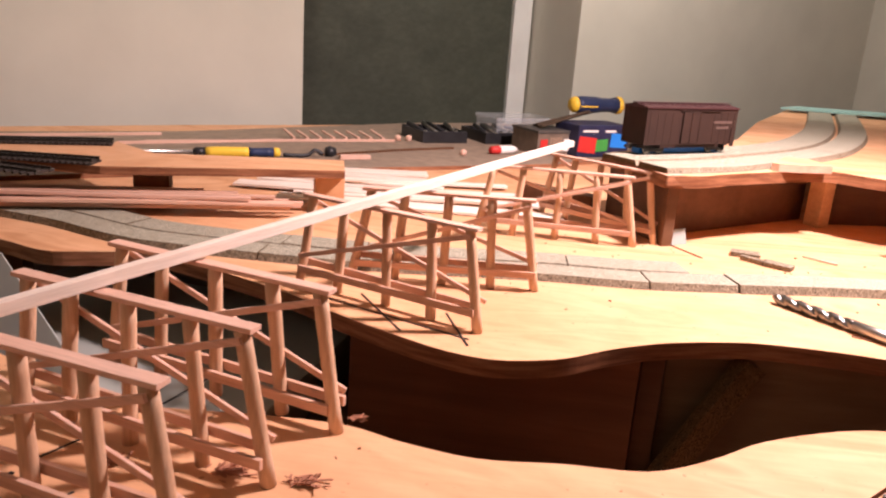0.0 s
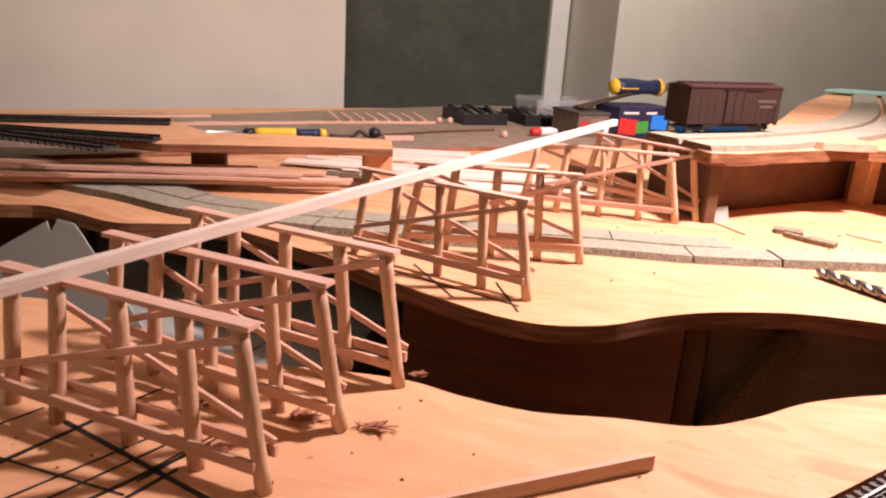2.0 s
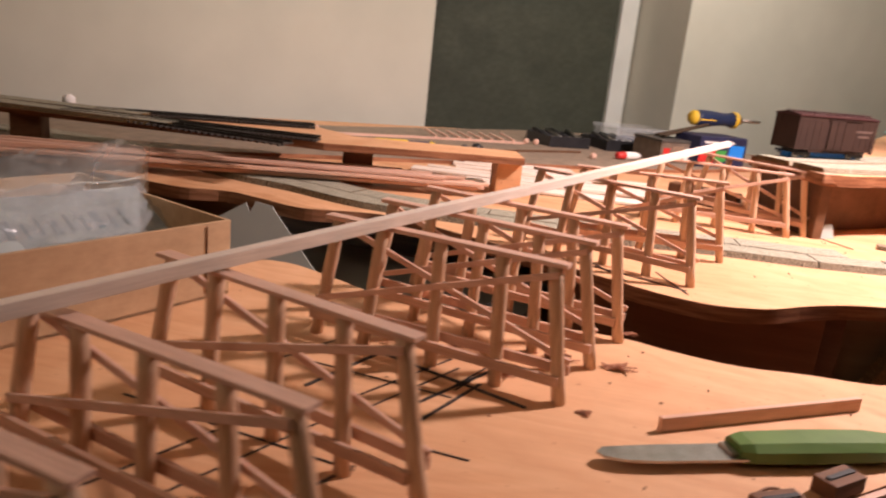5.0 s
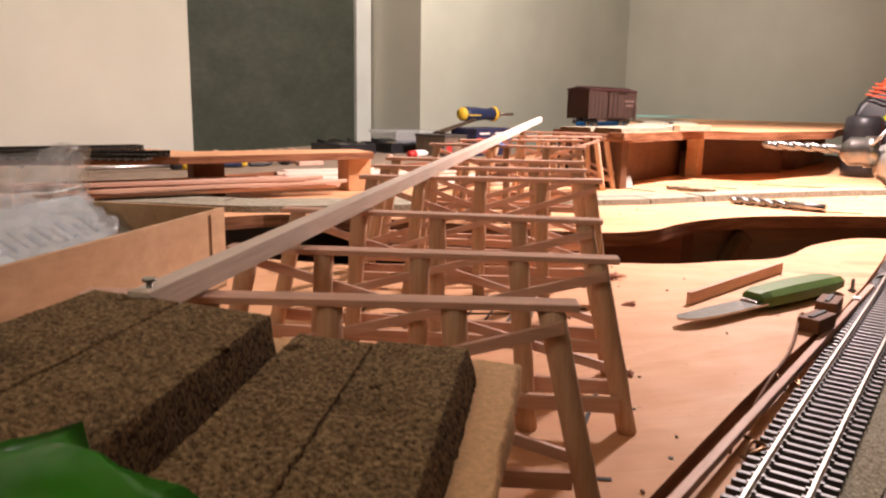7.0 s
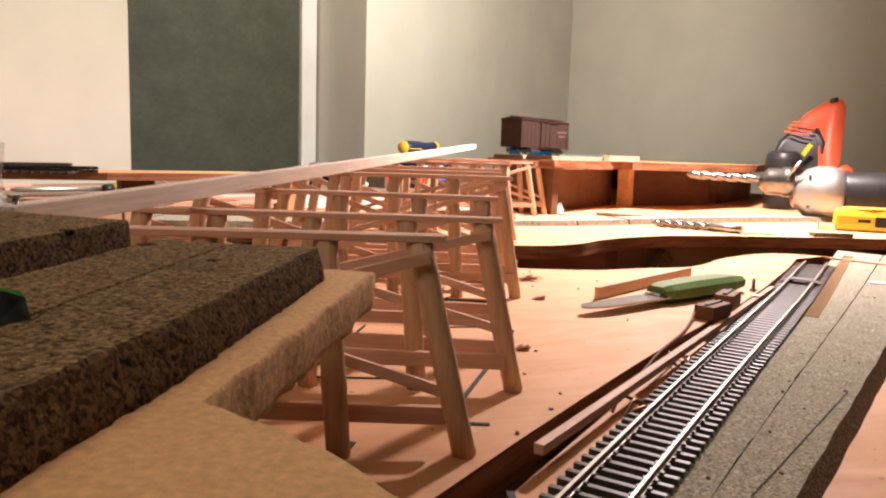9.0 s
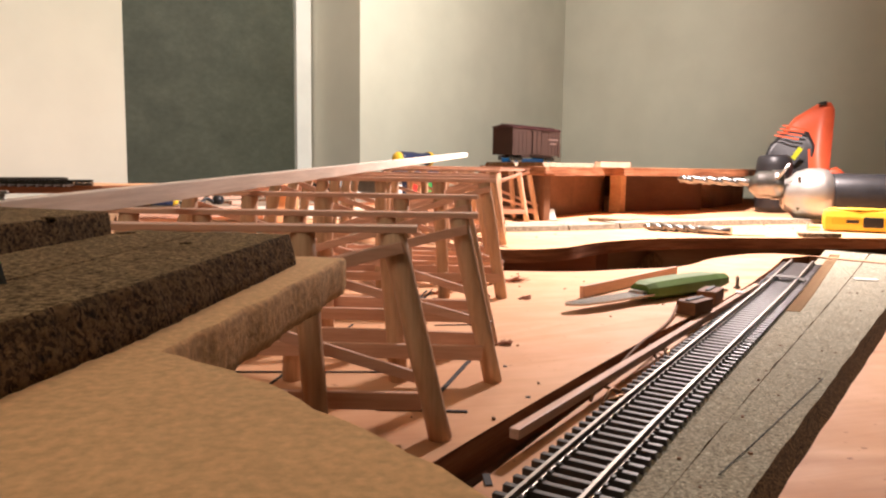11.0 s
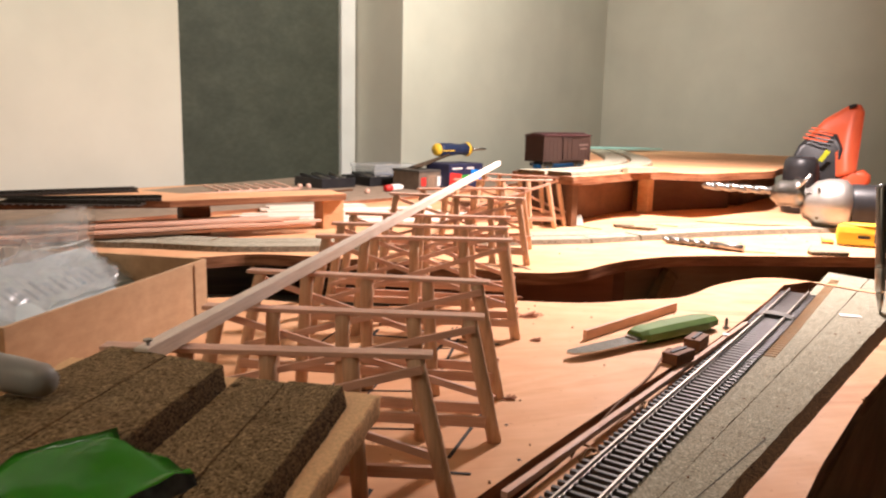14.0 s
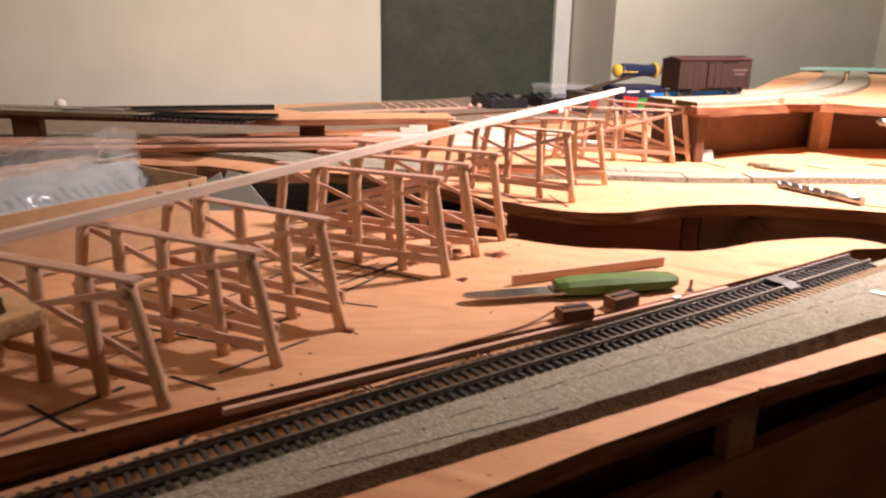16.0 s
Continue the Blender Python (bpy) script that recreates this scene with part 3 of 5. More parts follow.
def flex_track(line, z, label, pitch=0.0063, height=None, rail=None, tie=None):
    ob = tagged(thing("flex_track", (0, 0, 0), label, "model track"), label)
    me = tie_mesh("tie")
    me.materials.append(tie or TIE)
    for px, py, h in walk_line(line, pitch, 0.003):
        g = height(px, py) if height else 0.0
        t = new("tie", me)
        t.parent = ob
        t.matrix_world = pose(px, py, z + g, 0, 0, h)
    for side in (-1, 1):
        part("rail", rail_mesh(offset(line, side * 0.0082), z + 0.0022, height), rail or RAIL, ob, "shiny nickel-silver rail")
    part("tie_web", ribbon(offset(line, 0.0082), 0.002, z + 0.0012, 0.001, 0, height), tie or TIE, ob)
    part("tie_web", ribbon(offset(line, -0.0082), 0.002, z + 0.0012, 0.001, 0, height), tie or TIE, ob)
    return ob


flex_track(TRACK, 1.0004, "black plastic flex track with nickel rails on the plywood", height=grade)


def cork_strip(line, width, base, thick, label, slant=0.003, height=None, material=None, edge=None):
    return tagged(part("cork_strip", ribbon(line, width, base + thick, thick, slant, height), [material or CORK, edge or CORK_EDGE, CORK_EDGE]), label, "cork roadbed")


CORK_LIP = smooth_line([(-0.030, 0.271), (-0.0012, 0.2937), (0.0775, 0.3555), (0.1563, 0.4173), (0.2351, 0.4789), (0.314, 0.5405), (0.393, 0.602), (0.4721, 0.6634), (0.60, 0.762)], 6)
CORK_ROOT = offset(smooth_line([(-0.055, 0.278), (-0.0183, 0.3137), (0.0533, 0.3838), (0.1266, 0.452), (0.2008, 0.5191), (0.2754, 0.5857), (0.3498, 0.6525), (0.4233, 0.7204), (0.56, 0.847)], 6), -0.007)


def lip_z(x, y):
    return 0.9920 + 0.0190 * (0.76 * (x - 0.20) + 0.65 * (y - 0.52))


def root_z(x, y):
    return 1.0 + grade(x, y) + 0.0002


def cork_bank(f0, f1, label, slant):
    """A cork half-strip between the track's line and the cork's outer lip, at those shares of the way across."""
    bm = bmesh.new()
    rnd = random.Random(int(f0 * 100) + 3)
    rows = []
    n = 90
    at = lambda line, u: Vector(line[min(int(u * (len(line) - 1)), len(line) - 2)][:2]).lerp(Vector(line[min(int(u * (len(line) - 1)), len(line) - 2) + 1][:2]), u * (len(line) - 1) - min(int(u * (len(line) - 1)), len(line) - 2))
    for k in range(n + 1):
        a, b = at(CORK_ROOT, k / n), at(CORK_LIP, k / n)
        za, zb = root_z(*a), lip_z(*b)
        p, q = a.lerp(b, f0), a.lerp(b, f1 + rnd.uniform(-0.006, 0.006))
        d = (b - a).normalized()
        zp, zq = za + (zb - za) * f0, za + (zb - za) * f1
        r = q + d * slant
        low = 1.0 + low_grade(*r)
        rows.append([bm.verts.new((*p, low)), bm.verts.new((*p, zp)), bm.verts.new((*q, zq + rnd.uniform(-0.0004, 0.0002))), bm.verts.new((*r, low + (0.0 if slant > 0.001 else 0.002)))])
    for a, b in zip(rows, rows[1:]):
        for k in range(4):
            bm.faces.new((a[k], a[(k + 1) % 4], b[(k + 1) % 4], b[k])).material_index = 0 if k == 1 else 1
    for r in (rows[0], rows[-1]):
        bm.faces.new(r).material_index = 1
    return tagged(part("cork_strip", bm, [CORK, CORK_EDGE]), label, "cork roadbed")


cork_bank(0.0, 0.47, "grey speckled cork roadbed strip beside the flex track", 0.0003)
cork_bank(0.482, 1.0, "grey speckled cork roadbed strip with a dark sloping shoulder", 0.0042)

ISLAND_CORK = smooth_line([(-0.60, 1.125), (-0.42, 1.105), (-0.30, 1.087), (-0.214, 1.055), (-0.147, 1.038), (-0.08, 1.013), (-0.03, 1.005), (0.071, 1.004), (0.16, 1.008), (0.277, 1.026), (0.36, 1.032), (0.438, 1.048), (0.567, 1.076), (0.75, 1.095), (1.0, 1.085)], 5)


def cork_run(line, width, base, thick, label, cuts, seed):
    """Cork laid end to end in lengths of slightly different width, with open joints."""
    rnd = random.Random(seed)
    pts = [Vector((p[0], p[1])) for p in line]
    far = [0.0]
    for a, b in zip(pts, pts[1:]):
        far.append(far[-1] + (b - a).length)
    ends = [0.0] + [c * far[-1] for c in cuts] + [far[-1]]
    at = lambda d: pts[max(k for k in range(len(pts) - 1) if far[k] <= d or k == 0)].lerp(pts[max(k for k in range(len(pts) - 1) if far[k] <= d or k == 0) + 1], (d - far[max(k for k in range(len(pts) - 1) if far[k] <= d or k == 0)]) / max(1e-6, far[max(k for k in range(len(pts) - 1) if far[k] <= d or k == 0) + 1] - far[max(k for k in range(len(pts) - 1) if far[k] <= d or k == 0)]))
    for a, b in zip(ends, ends[1:]):
        a, b = a + 0.0006, b - 0.0006
        seg = [at(a)] + [p for p, d in zip(pts, far) if a + 0.002 < d < b - 0.002] + [at(b)]
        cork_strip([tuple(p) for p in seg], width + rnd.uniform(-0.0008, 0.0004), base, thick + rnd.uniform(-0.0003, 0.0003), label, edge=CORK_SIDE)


cut = [k for k, p in enumerate(ISLAND_CORK) if p[0] < 0.438]
cork_run(ISLAND_CORK[: len(cut) + 1], 0.028, 1.005, 0.0062, "weathered grey-tan cork roadbed strip on the island", (0.22, 0.41, 0.63, 0.80, 0.93), 1)
cork_run(ISLAND_CORK[len(cut):], 0.030, 1.005, 0.0068, "grey cork roadbed strip with a darker cut front", (0.45,), 2)
FAR_CORK = [(p[0], p[1] + 0.0345) for p in ISLAND_CORK[: len(cut) - 1]]
cork_run(FAR_CORK, 0.030, 1.005, 0.0058, "cracked grey cork roadbed strip on the island", (0.30, 0.52, 0.66, 0.73, 0.82, 0.90), 3)

DECK_CORK_1 = smooth_line([(0.352, 1.212), (0.42, 1.268), (0.45, 1.300), (0.52, 1.372), (0.59, 1.458), (0.660, 1.580), (0.755, 1.81), (0.90, 2.24)], 6)
DECK_CORK_2 = smooth_line([(0.381, 1.172), (0.46, 1.228), (0.52, 1.292), (0.59, 1.370), (0.67, 1.490), (0.785, 1.745), (0.955, 2.24)], 6)
cork_run(DECK_CORK_1, 0.044, 1.078, 0.0055, "pale grey cork roadbed under the boxcar on the deck", (0.35, 0.7), 4)
cork_run(DECK_CORK_2, 0.038, 1.078, 0.0055, "pale grey cork roadbed strip along the deck front", (0.28, 0.62), 5)

# the plank that carries two strips of cork at the near end of the trestle
plank = [(0.022, 0.404), (-0.011, 0.322), (-0.003, 0.312), (0.006, 0.295), (0.014, 0.276), (0.022, 0.24), (0.0, 0.06), (-0.34, 0.06), (-0.34, 0.30), (-0.14, 0.33), (-0.108, 0.40), (-0.090, 0.463)]


def ragged(points, step, amount, seed):
    """A sawn outline with small nicks along its edges."""
    rnd = random.Random(seed)
    out = []
    for k, p in enumerate(points):
        a, b = Vector(p), Vector(points[(k + 1) % len(points)])
        m = max(1, int((b - a).length / step))
        d = (b - a).normalized()
        for j in range(m):
            w = 0.0 if j == 0 else rnd.uniform(-amount, amount)
            q = a.lerp(b, j / m)
            out.append((q.x - d.y * w, q.y + d.x * w))
    return out


plank = ragged(plank, 0.0030, 0.0004, 4)


def rough_sheet(points, top, thick, seed):
    """A sawn board with a worn upper rim and a wavering, torn lower edge."""
    n = len(points)
    area = sum(points[k][0] * points[(k + 1) % n][1] - points[(k + 1) % n][0] * points[k][1] for k in range(n))
    side = 1.0 if area > 0 else -1.0
    rnd = random.Random(seed)
    bm, rows = bmesh.new(), []
    for z, out, w in ((-thick, -0.0008, 0.0004), (-thick * 0.75, 0.0, 0.0003), (-thick * 0.4, 0.0, 0.0003), (-0.0007, 0.0, 0.0002), (0.0, -0.0006, 0.0003)):
        row = []
        for k, p in enumerate(points):
            a, b = Vector(points[k - 1]), Vector(points[(k + 1) % n])
            d = (b - a).normalized()
            wave = 0.0002 * noise.noise(Vector((k * 0.22, z * 90, seed)))
            q = Vector(p) + Vector((d.y, -d.x)) * side * (out + wave + rnd.uniform(-w, w))
            row.append(bm.verts.new((q.x, q.y, top + z)))
        rows.append(row)
    for a, b in zip(rows, rows[1:]):
        for k in range(n):
            f = bm.faces.new((a[k], a[(k + 1) % n], b[(k + 1) % n], b[k]))
            f.material_index, f.smooth = 1, True
    bm.faces.new(rows[-1]), bm.faces.new(rows[0][::-1])
    return bm


tagged(part("plank", rough_sheet(plank, 1.057, 0.0085, 12), [PLANK, PLANK_EDGE]), "rough-cut tan plank carrying brown cork strips", "plank")
for a, b in (((-0.05, 0.36), (-0.06, 0.30)), ((-0.25, 0.25), (-0.25, 0.12))):
    riser(a, b, 1.0 if a[1] > 0.3 else LOW, 1.0485, 0.018, PINE)


def slab(points, base, thick, seed, sloped=()):
    """A torn cork slab: crumbled sides in several rows, sloping on the edges named."""
    rnd = random.Random(seed)
    line = []
    n = len(points)
    for k in range(n):
        a, b = Vector(points[k]), Vector(points[(k + 1) % n])
        m = max(2, int((b - a).length / 0.0013))
        d = (b - a).normalized()
        for j in range(m):
            line.append((a.lerp(b, j / m), Vector((d.y, -d.x)) * (1.0 if k in sloped else 0.35 if sloped else 1.0)))
    area = sum(points[k][0] * points[(k + 1) % n][1] - points[(k + 1) % n][0] * points[k][1] for k in range(n))
    side = 1.0 if area > 0 else -1.0
    bm = bmesh.new()
    rows = []
    for f, out, w in ((0.0, 0.0020, 0.0003), (0.3, 0.0015, 0.0004), (0.6, 0.0008, 0.0004), (0.9, 0.0002, 0.0003), (1.0, -0.0004, 0.0003)):
        rows.append([bm.verts.new((*(p + nrm * side * out + nrm.normalized() * rnd.uniform(-w, w)), base + thick * f + (rnd.uniform(-0.0004, 0.0002) if 0.5 < f < 0.95 else 0.0))) for p, nrm in line])
    c = len(line)
    for a, b in zip(rows, rows[1:]):
        for k in range(c):
            f = bm.faces.new((a[k], a[(k + 1) % c], b[(k + 1) % c], b[k]))
            f.material_index, f.smooth = 1, True
    bm.faces.new(rows[-1]), bm.faces.new(rows[0][::-1])
    return bm


for k, quad in enumerate((((0.0085, 0.3975), (-0.009, 0.4050), (-0.041, 0.308), (-0.082, 0.20), (-0.066, 0.20), (-0.0270, 0.305), (-0.0155, 0.331)),
                          ((-0.0097, 0.4038), (-0.0245, 0.4125), (-0.058, 0.315), (-0.099, 0.205), (-0.0832, 0.20), (-0.0418, 0.308)),
                          ((-0.0300, 0.4125), (-0.0490, 0.4260), (-0.0800, 0.345), (-0.096, 0.295), (-0.078, 0.292), (-0.0600, 0.328)),
                          ((-0.0497, 0.4265), (-0.0700, 0.4400), (-0.096, 0.382), (-0.111, 0.342), (-0.097, 0.295), (-0.0807, 0.345)))):
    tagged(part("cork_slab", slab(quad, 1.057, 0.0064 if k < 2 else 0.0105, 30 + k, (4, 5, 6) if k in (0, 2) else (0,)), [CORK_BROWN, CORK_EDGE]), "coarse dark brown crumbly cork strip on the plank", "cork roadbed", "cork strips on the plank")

for x, y, w in ((-0.0255, 0.4030, 0.0022), (-0.0380, 0.3920, 0.0016), (-0.0120, 0.3800, 0.0014)):
    z = 1.0634 if x > -0.028 else 1.0675
    tagged(part("cork_chip", block((w * 1.6, w, 0.0009), pose(x, y, z - 0.0006, 0, 0, 33), 0.0003), CORK_EDGE), "loose dark crumb of cork on the cork strip", "cork crumb", "cork crumbs on the slabs")

# ---- things round the track ----
GREEN = plain("green_plastic", (0.105, 0.19, 0.045), 0.4, 0, 40, 0.12)
STEEL = plain("bright_steel", (0.50, 0.48, 0.45), 0.36, 1.0, 120, 0.1)
DARK_STEEL = plain("dark_steel", (0.26, 0.25, 0.235), 0.32, 1.0, 90, 0.2)
BLACK = plain("black_plastic", (0.02, 0.02, 0.022), 0.4, 0, 60, 0.3)
NAVY = plain("navy_grip", (0.022, 0.035, 0.085), 0.45, 0, 60, 0.15)
YELLOW = plain("yellow_plastic", (0.78, 0.52, 0.05), 0.4, 0, 40, 0.08)
ORANGE = plain("orange_plastic", (0.64, 0.115, 0.05), 0.42, 0, 30, 0.08)
RED = plain("red_plastic", (0.55, 0.035, 0.03), 0.4, 0, 30, 0.1)
BLUE = plain("bright_blue_plastic", (0.02, 0.22, 0.72), 0.4, 0, 20, 0.12)
DARK_BLUE = plain("dark_blue_plastic", (0.015, 0.025, 0.11), 0.35, 0, 20, 0.15)
WHITE = plain("white_card", (0.78, 0.76, 0.72), 0.6, 0, 30, 0.05)
TEAL = plain("pale_teal_foam", (0.30, 0.50, 0.46), 0.8, 0, 40, 0.08)
CARDBOARD = wood("cardboard", (0.60, 0.415, 0.255), (0.55, 0.37, 0.22), (0.93, 0.91, 0.88), grain=20, stretch=0.5, rough=0.85)
SILVER = plain("cast_aluminium", (0.46, 0.44, 0.41), 0.42, 0.85, 40, 0.1, 0.0006)
GREY_PLASTIC = plain("grey_plastic", (0.30, 0.30, 0.29), 0.4, 0, 30, 0.08)
COPPER = plain("copper_wire", (0.30, 0.17, 0.09), 0.4, 0.8, 60, 0.2)
CAR_BROWN = plain("boxcar_brown", (0.028, 0.0120, 0.0075), 0.75, 0, 60, 0.12)
CAR_ROOF = plain("boxcar_roof", (0.048, 0.018, 0.019), 0.36, 0, 60, 0.12)
LETTER = plain("faded_lettering", (0.10, 0.065, 0.055), 0.6, 0, 60, 0.1)


def clear(name, tint, rough, alpha):
    """Thin clear plastic: mostly see-through, with a gloss that catches on its creases."""
    m, nt, b = nodes_of(name)
    b.inputs["Base Color"].default_value = (*tint, 1)
    b.inputs["Roughness"].default_value, b.inputs["Alpha"].default_value = rough, alpha
    b.inputs["Coat Weight"].default_value, b.inputs["Coat Roughness"].default_value = 1.0, 0.05
    n = noise_tex(nt, coords(nt, (1, 1, 1)), 28, 2, 0.5, 0.8)
    bump(nt, b, n, 0.8, 0.006)
    return m


FILM = clear("plastic_film", (0.80, 0.86, 0.82), 0.10, 0.32)
CLEAR = clear("clear_box_plastic", (0.66, 0.70, 0.72), 0.2, 0.32)


def heading(a, b):
    return math.degrees(math.atan2(b[1] - a[1], b[0] - a[0]))


# paring knife with a green handle
ka, ke = (0.169, 0.596), (0.309, 0.6555)
knife = thing("paring_knife", (ka[0], ka[1], 1.0), "small paring knife with a green plastic handle on the plywood", "knife", heading(ka, ke))
L0, L1 = 0.064, 0.1525
bm = bmesh.new()
out = [(0.0, 0.0010), (0.002, -0.0030), (0.010, -0.0062), (0.024, -0.0078), (L0 + 0.004, -0.0080), (L0 + 0.004, 0.0060), (0.03, 0.0058), (0.004, 0.0046)]
lo = [bm.verts.new((x, y, 0.0040)) for x, y in out]
hi = [bm.verts.new((x, y, 0.0052)) for x, y in out]
bm.faces.new(lo[::-1]), bm.faces.new(hi)
for k in range(len(out)):
    bm.faces.new((lo[k], lo[(k + 1) % len(out)], hi[(k + 1) % len(out)], hi[k]))
part("blade", bm, plain("worn_blade_steel", (0.40, 0.39, 0.38), 0.24, 1.0, 160, 0.18), knife, "scuffed steel blade")
bm = bmesh.new()
rows = []
for x, w, h in ((L0, 0.0065, 0.0055), (L0 + 0.006, 0.009, 0.0070), (L0 + 0.035, 0.0098, 0.0078), (L1 - 0.018, 0.0098, 0.0072), (L1 - 0.003, 0.0072, 0.0055), (L1, 0.0045, 0.004)):
    rows.append([bm.verts.new((x, y * w, 0.0062 + z * h * 0.78)) for y, z in ((-1, -0.45), (-0.6, -0.92), (0.6, -0.92), (1, -0.45), (1, 0.45), (0.62, 0.95), (-0.62, 0.95), (-1, 0.45))])
for a, b in zip(rows, rows[1:]):
    for k in range(8):
        bm.faces.new((a[k], a[(k + 1) % 8], b[(k + 1) % 8], b[k]))
bm.faces.new(rows[0]), bm.faces.new(rows[-1])
part("handle", bm, GREEN, knife, "green plastic handle")
part("bolster", block((0.006, 0.011, 0.004), pose(L0 - 0.001, 0, 0.0028), 0.001), STEEL, knife)

tagged(laid("wooden_strip", (0.198, 0.637, 1.0037), (0.307, 0.706, 1.0037), 0.003, 0.0074, material=REDWOOD), "short pinkish wooden strip lying on edge beside the knife", "wood strip")
tagged(laid("wooden_strip", (0.0786, 0.4388, 0.9970), (0.346, 0.6665, 0.9982), 0.0034, 0.0034, material=BASSWOOD), "long thin wooden strip lying along the flex track", "wood strip")
for a, turn in (((0.240, 0.5835), 30), ((0.270, 0.612), 42)):
    b = thing("wood_block", (a[0], a[1], 1.0), "small dark brown stained wooden block", "block", turn, "dark blocks by the knife")
    part("body", block((0.022, 0.011, 0.0075), None, 0.0006), DARK_WOOD, b)
    part("slot", block((0.018, 0.0025, 0.0012), pose(0, 0, 0.0072), 0.0003), INK, b, "black groove")
screw = thing("screw", (0.319, 0.652, 1.0), "small dark steel screw standing on its head", "screw")
part("head", lathe(bmesh.new(), [(0.0026, 0), (0.0026, 0.0006), (0.0012, 0.0017)]), DARK_STEEL, screw)
part("shank", lathe(bmesh.new(), [(0.0010 + 0.0003 * (k % 2), 0.0017 + 0.00045 * k) for k in range(13)] + [(0.0002, 0.0085)], sides=10), DARK_STEEL, screw)


def tube(line, r, sides=8):
    """A thin round cord through points."""
    pts = [Vector(p) for p in smooth_line(line, 6)]
    bm = bmesh.new()
    rings = []
    for k, p in enumerate(pts):
        d = (pts[min(k + 1, len(pts) - 1)] - pts[max(k - 1, 0)]).normalized()
        x = d.cross(Vector((0.1, 0.2, 1))).normalized()
        y = d.cross(x)
        rings.append([bm.verts.new(p + x * r * math.cos(a) + y * r * math.sin(a)) for a in (2 * math.pi * j / sides for j in range(sides))])
    for a, b in zip(rings, rings[1:]):
        for j in range(sides):
            bm.faces.new((a[j], a[(j + 1) % sides], b[(j + 1) % sides], b[j])).smooth = True
    bm.faces.new(rings[0]), bm.faces.new(rings[-1])
    return bm


tagged(part("wire", tube([(0.246, 0.599, 1.002), (0.235, 0.590, 1.006), (0.215, 0.567, 1.0015), (0.195, 0.545, 1.0012), (0.170, 0.521, 1.001), (0.150, 0.503, 0.997)], 0.0007), DARK_WOOD), "thin dark wire curling out of the sawn gap", "wire")
for x, y, t in ((0.1335, 0.4790, 20), (0.188, 0.5315, 60)):
    clip = thing("wire_clip", (x, y, 1.0 + grade(x, y)), "bent copper-brown wire clip beside the track", "clip", t, "wire clips")
    for k in (0, 1):
        part("loop", tube([(-0.008, 0.003 - 0.006 * k, 0.0012), (0.0, 0.006 - 0.006 * k, 0.005), (0.007, 0.002 - 0.004 * k, 0.0015), (0.001, -0.003, 0.003), (-0.007, -0.001, 0.0012)], 0.0007), COPPER, clip)
clip = thing("track_clip", (0.385, 0.6845, 0.9965), "bent grey clip bridging the rails", "clip", 42)
bm = bmesh.new()
prof = [(-0.0135, 0.0), (-0.0130, 0.0022), (-0.006, 0.0042), (0.006, 0.0042), (0.0125, 0.0022), (0.0150, -0.001)]
rows = [[bm.verts.new((x, y, z + dz)) for y, z in prof] for x, dz in ((-0.006, 0), (0.006, 0))]
rows += [[bm.verts.new((x, y, z + 0.0008)) for y, z in prof] for x in (-0.006, 0.006)]
for a, b in ((0, 1), (2, 3), (0, 2), (1, 3)):
    for k in range(len(prof) - 1):
        bm.faces.new((rows[a][k], rows[a][k + 1], rows[b][k + 1], rows[b][k]))
part("plate", bm, plain("smoky_plastic", (0.13, 0.125, 0.115), 0.5), clip)
# loose bare wooden ties beside the track
me = tie_mesh("wooden_tie", (0.0018, 0.0085, 0.0012), False)
me.materials.append(CARDBOARD)
ties = tagged(thing("tie_strip", (0, 0, 0), "strip of bare brown wooden ties beside the track", "model ties"))
for k, (x, y, h) in enumerate(walk_line(offset(smooth_line([(0.2754, 0.5857), (0.3498, 0.6525), (0.4233, 0.7204), (0.53, 0.819)], 8)[4:], -0.0185), 0.0060)):
    t = new("tie", me)
    t.parent, t.matrix_world = ties, pose(x, y, root_z(x, y) - 0.0002, 0, 0, h + 4)
tagged(part("paper_chip", block((0.016, 0.008, 0.0006), pose(0.453, 0.680, 0.9975, 0, 0, -30)), WHITE), "small white paper chip on the cork", "chip")
tagged(part("paper_chip", block((0.007, 0.004, 0.0006), pose(0.308, 0.635, 1.0002, 0, 0, 50)), WHITE), "tiny white paper chip on the plywood", "chip")
hobby = thing("hobby_knife", (0.478, 0.690, 1.0), "dark metal hobby knife standing point-down in the cork", "knife")
hobby.matrix_world = pose(0.488, 0.686, 0.995, -7, 5, 30)
part("blade", lathe(bmesh.new(), [(0.0004, 0), (0.003, 0.014), (0.0032, 0.02)], sides=6), STEEL, hobby, "steel blade")
part("collar", lathe(bmesh.new(), [(0.0032, 0.02), (0.0042, 0.022), (0.0042, 0.04), (0.0038, 0.041)]), STEEL, hobby, "knurled steel collar")
part("handle", lathe(bmesh.new(), [(0.0038, 0.041), (0.0042, 0.045), (0.0042, 0.108), (0.003, 0.112)]), DARK_STEEL, hobby, "dark metal handle")

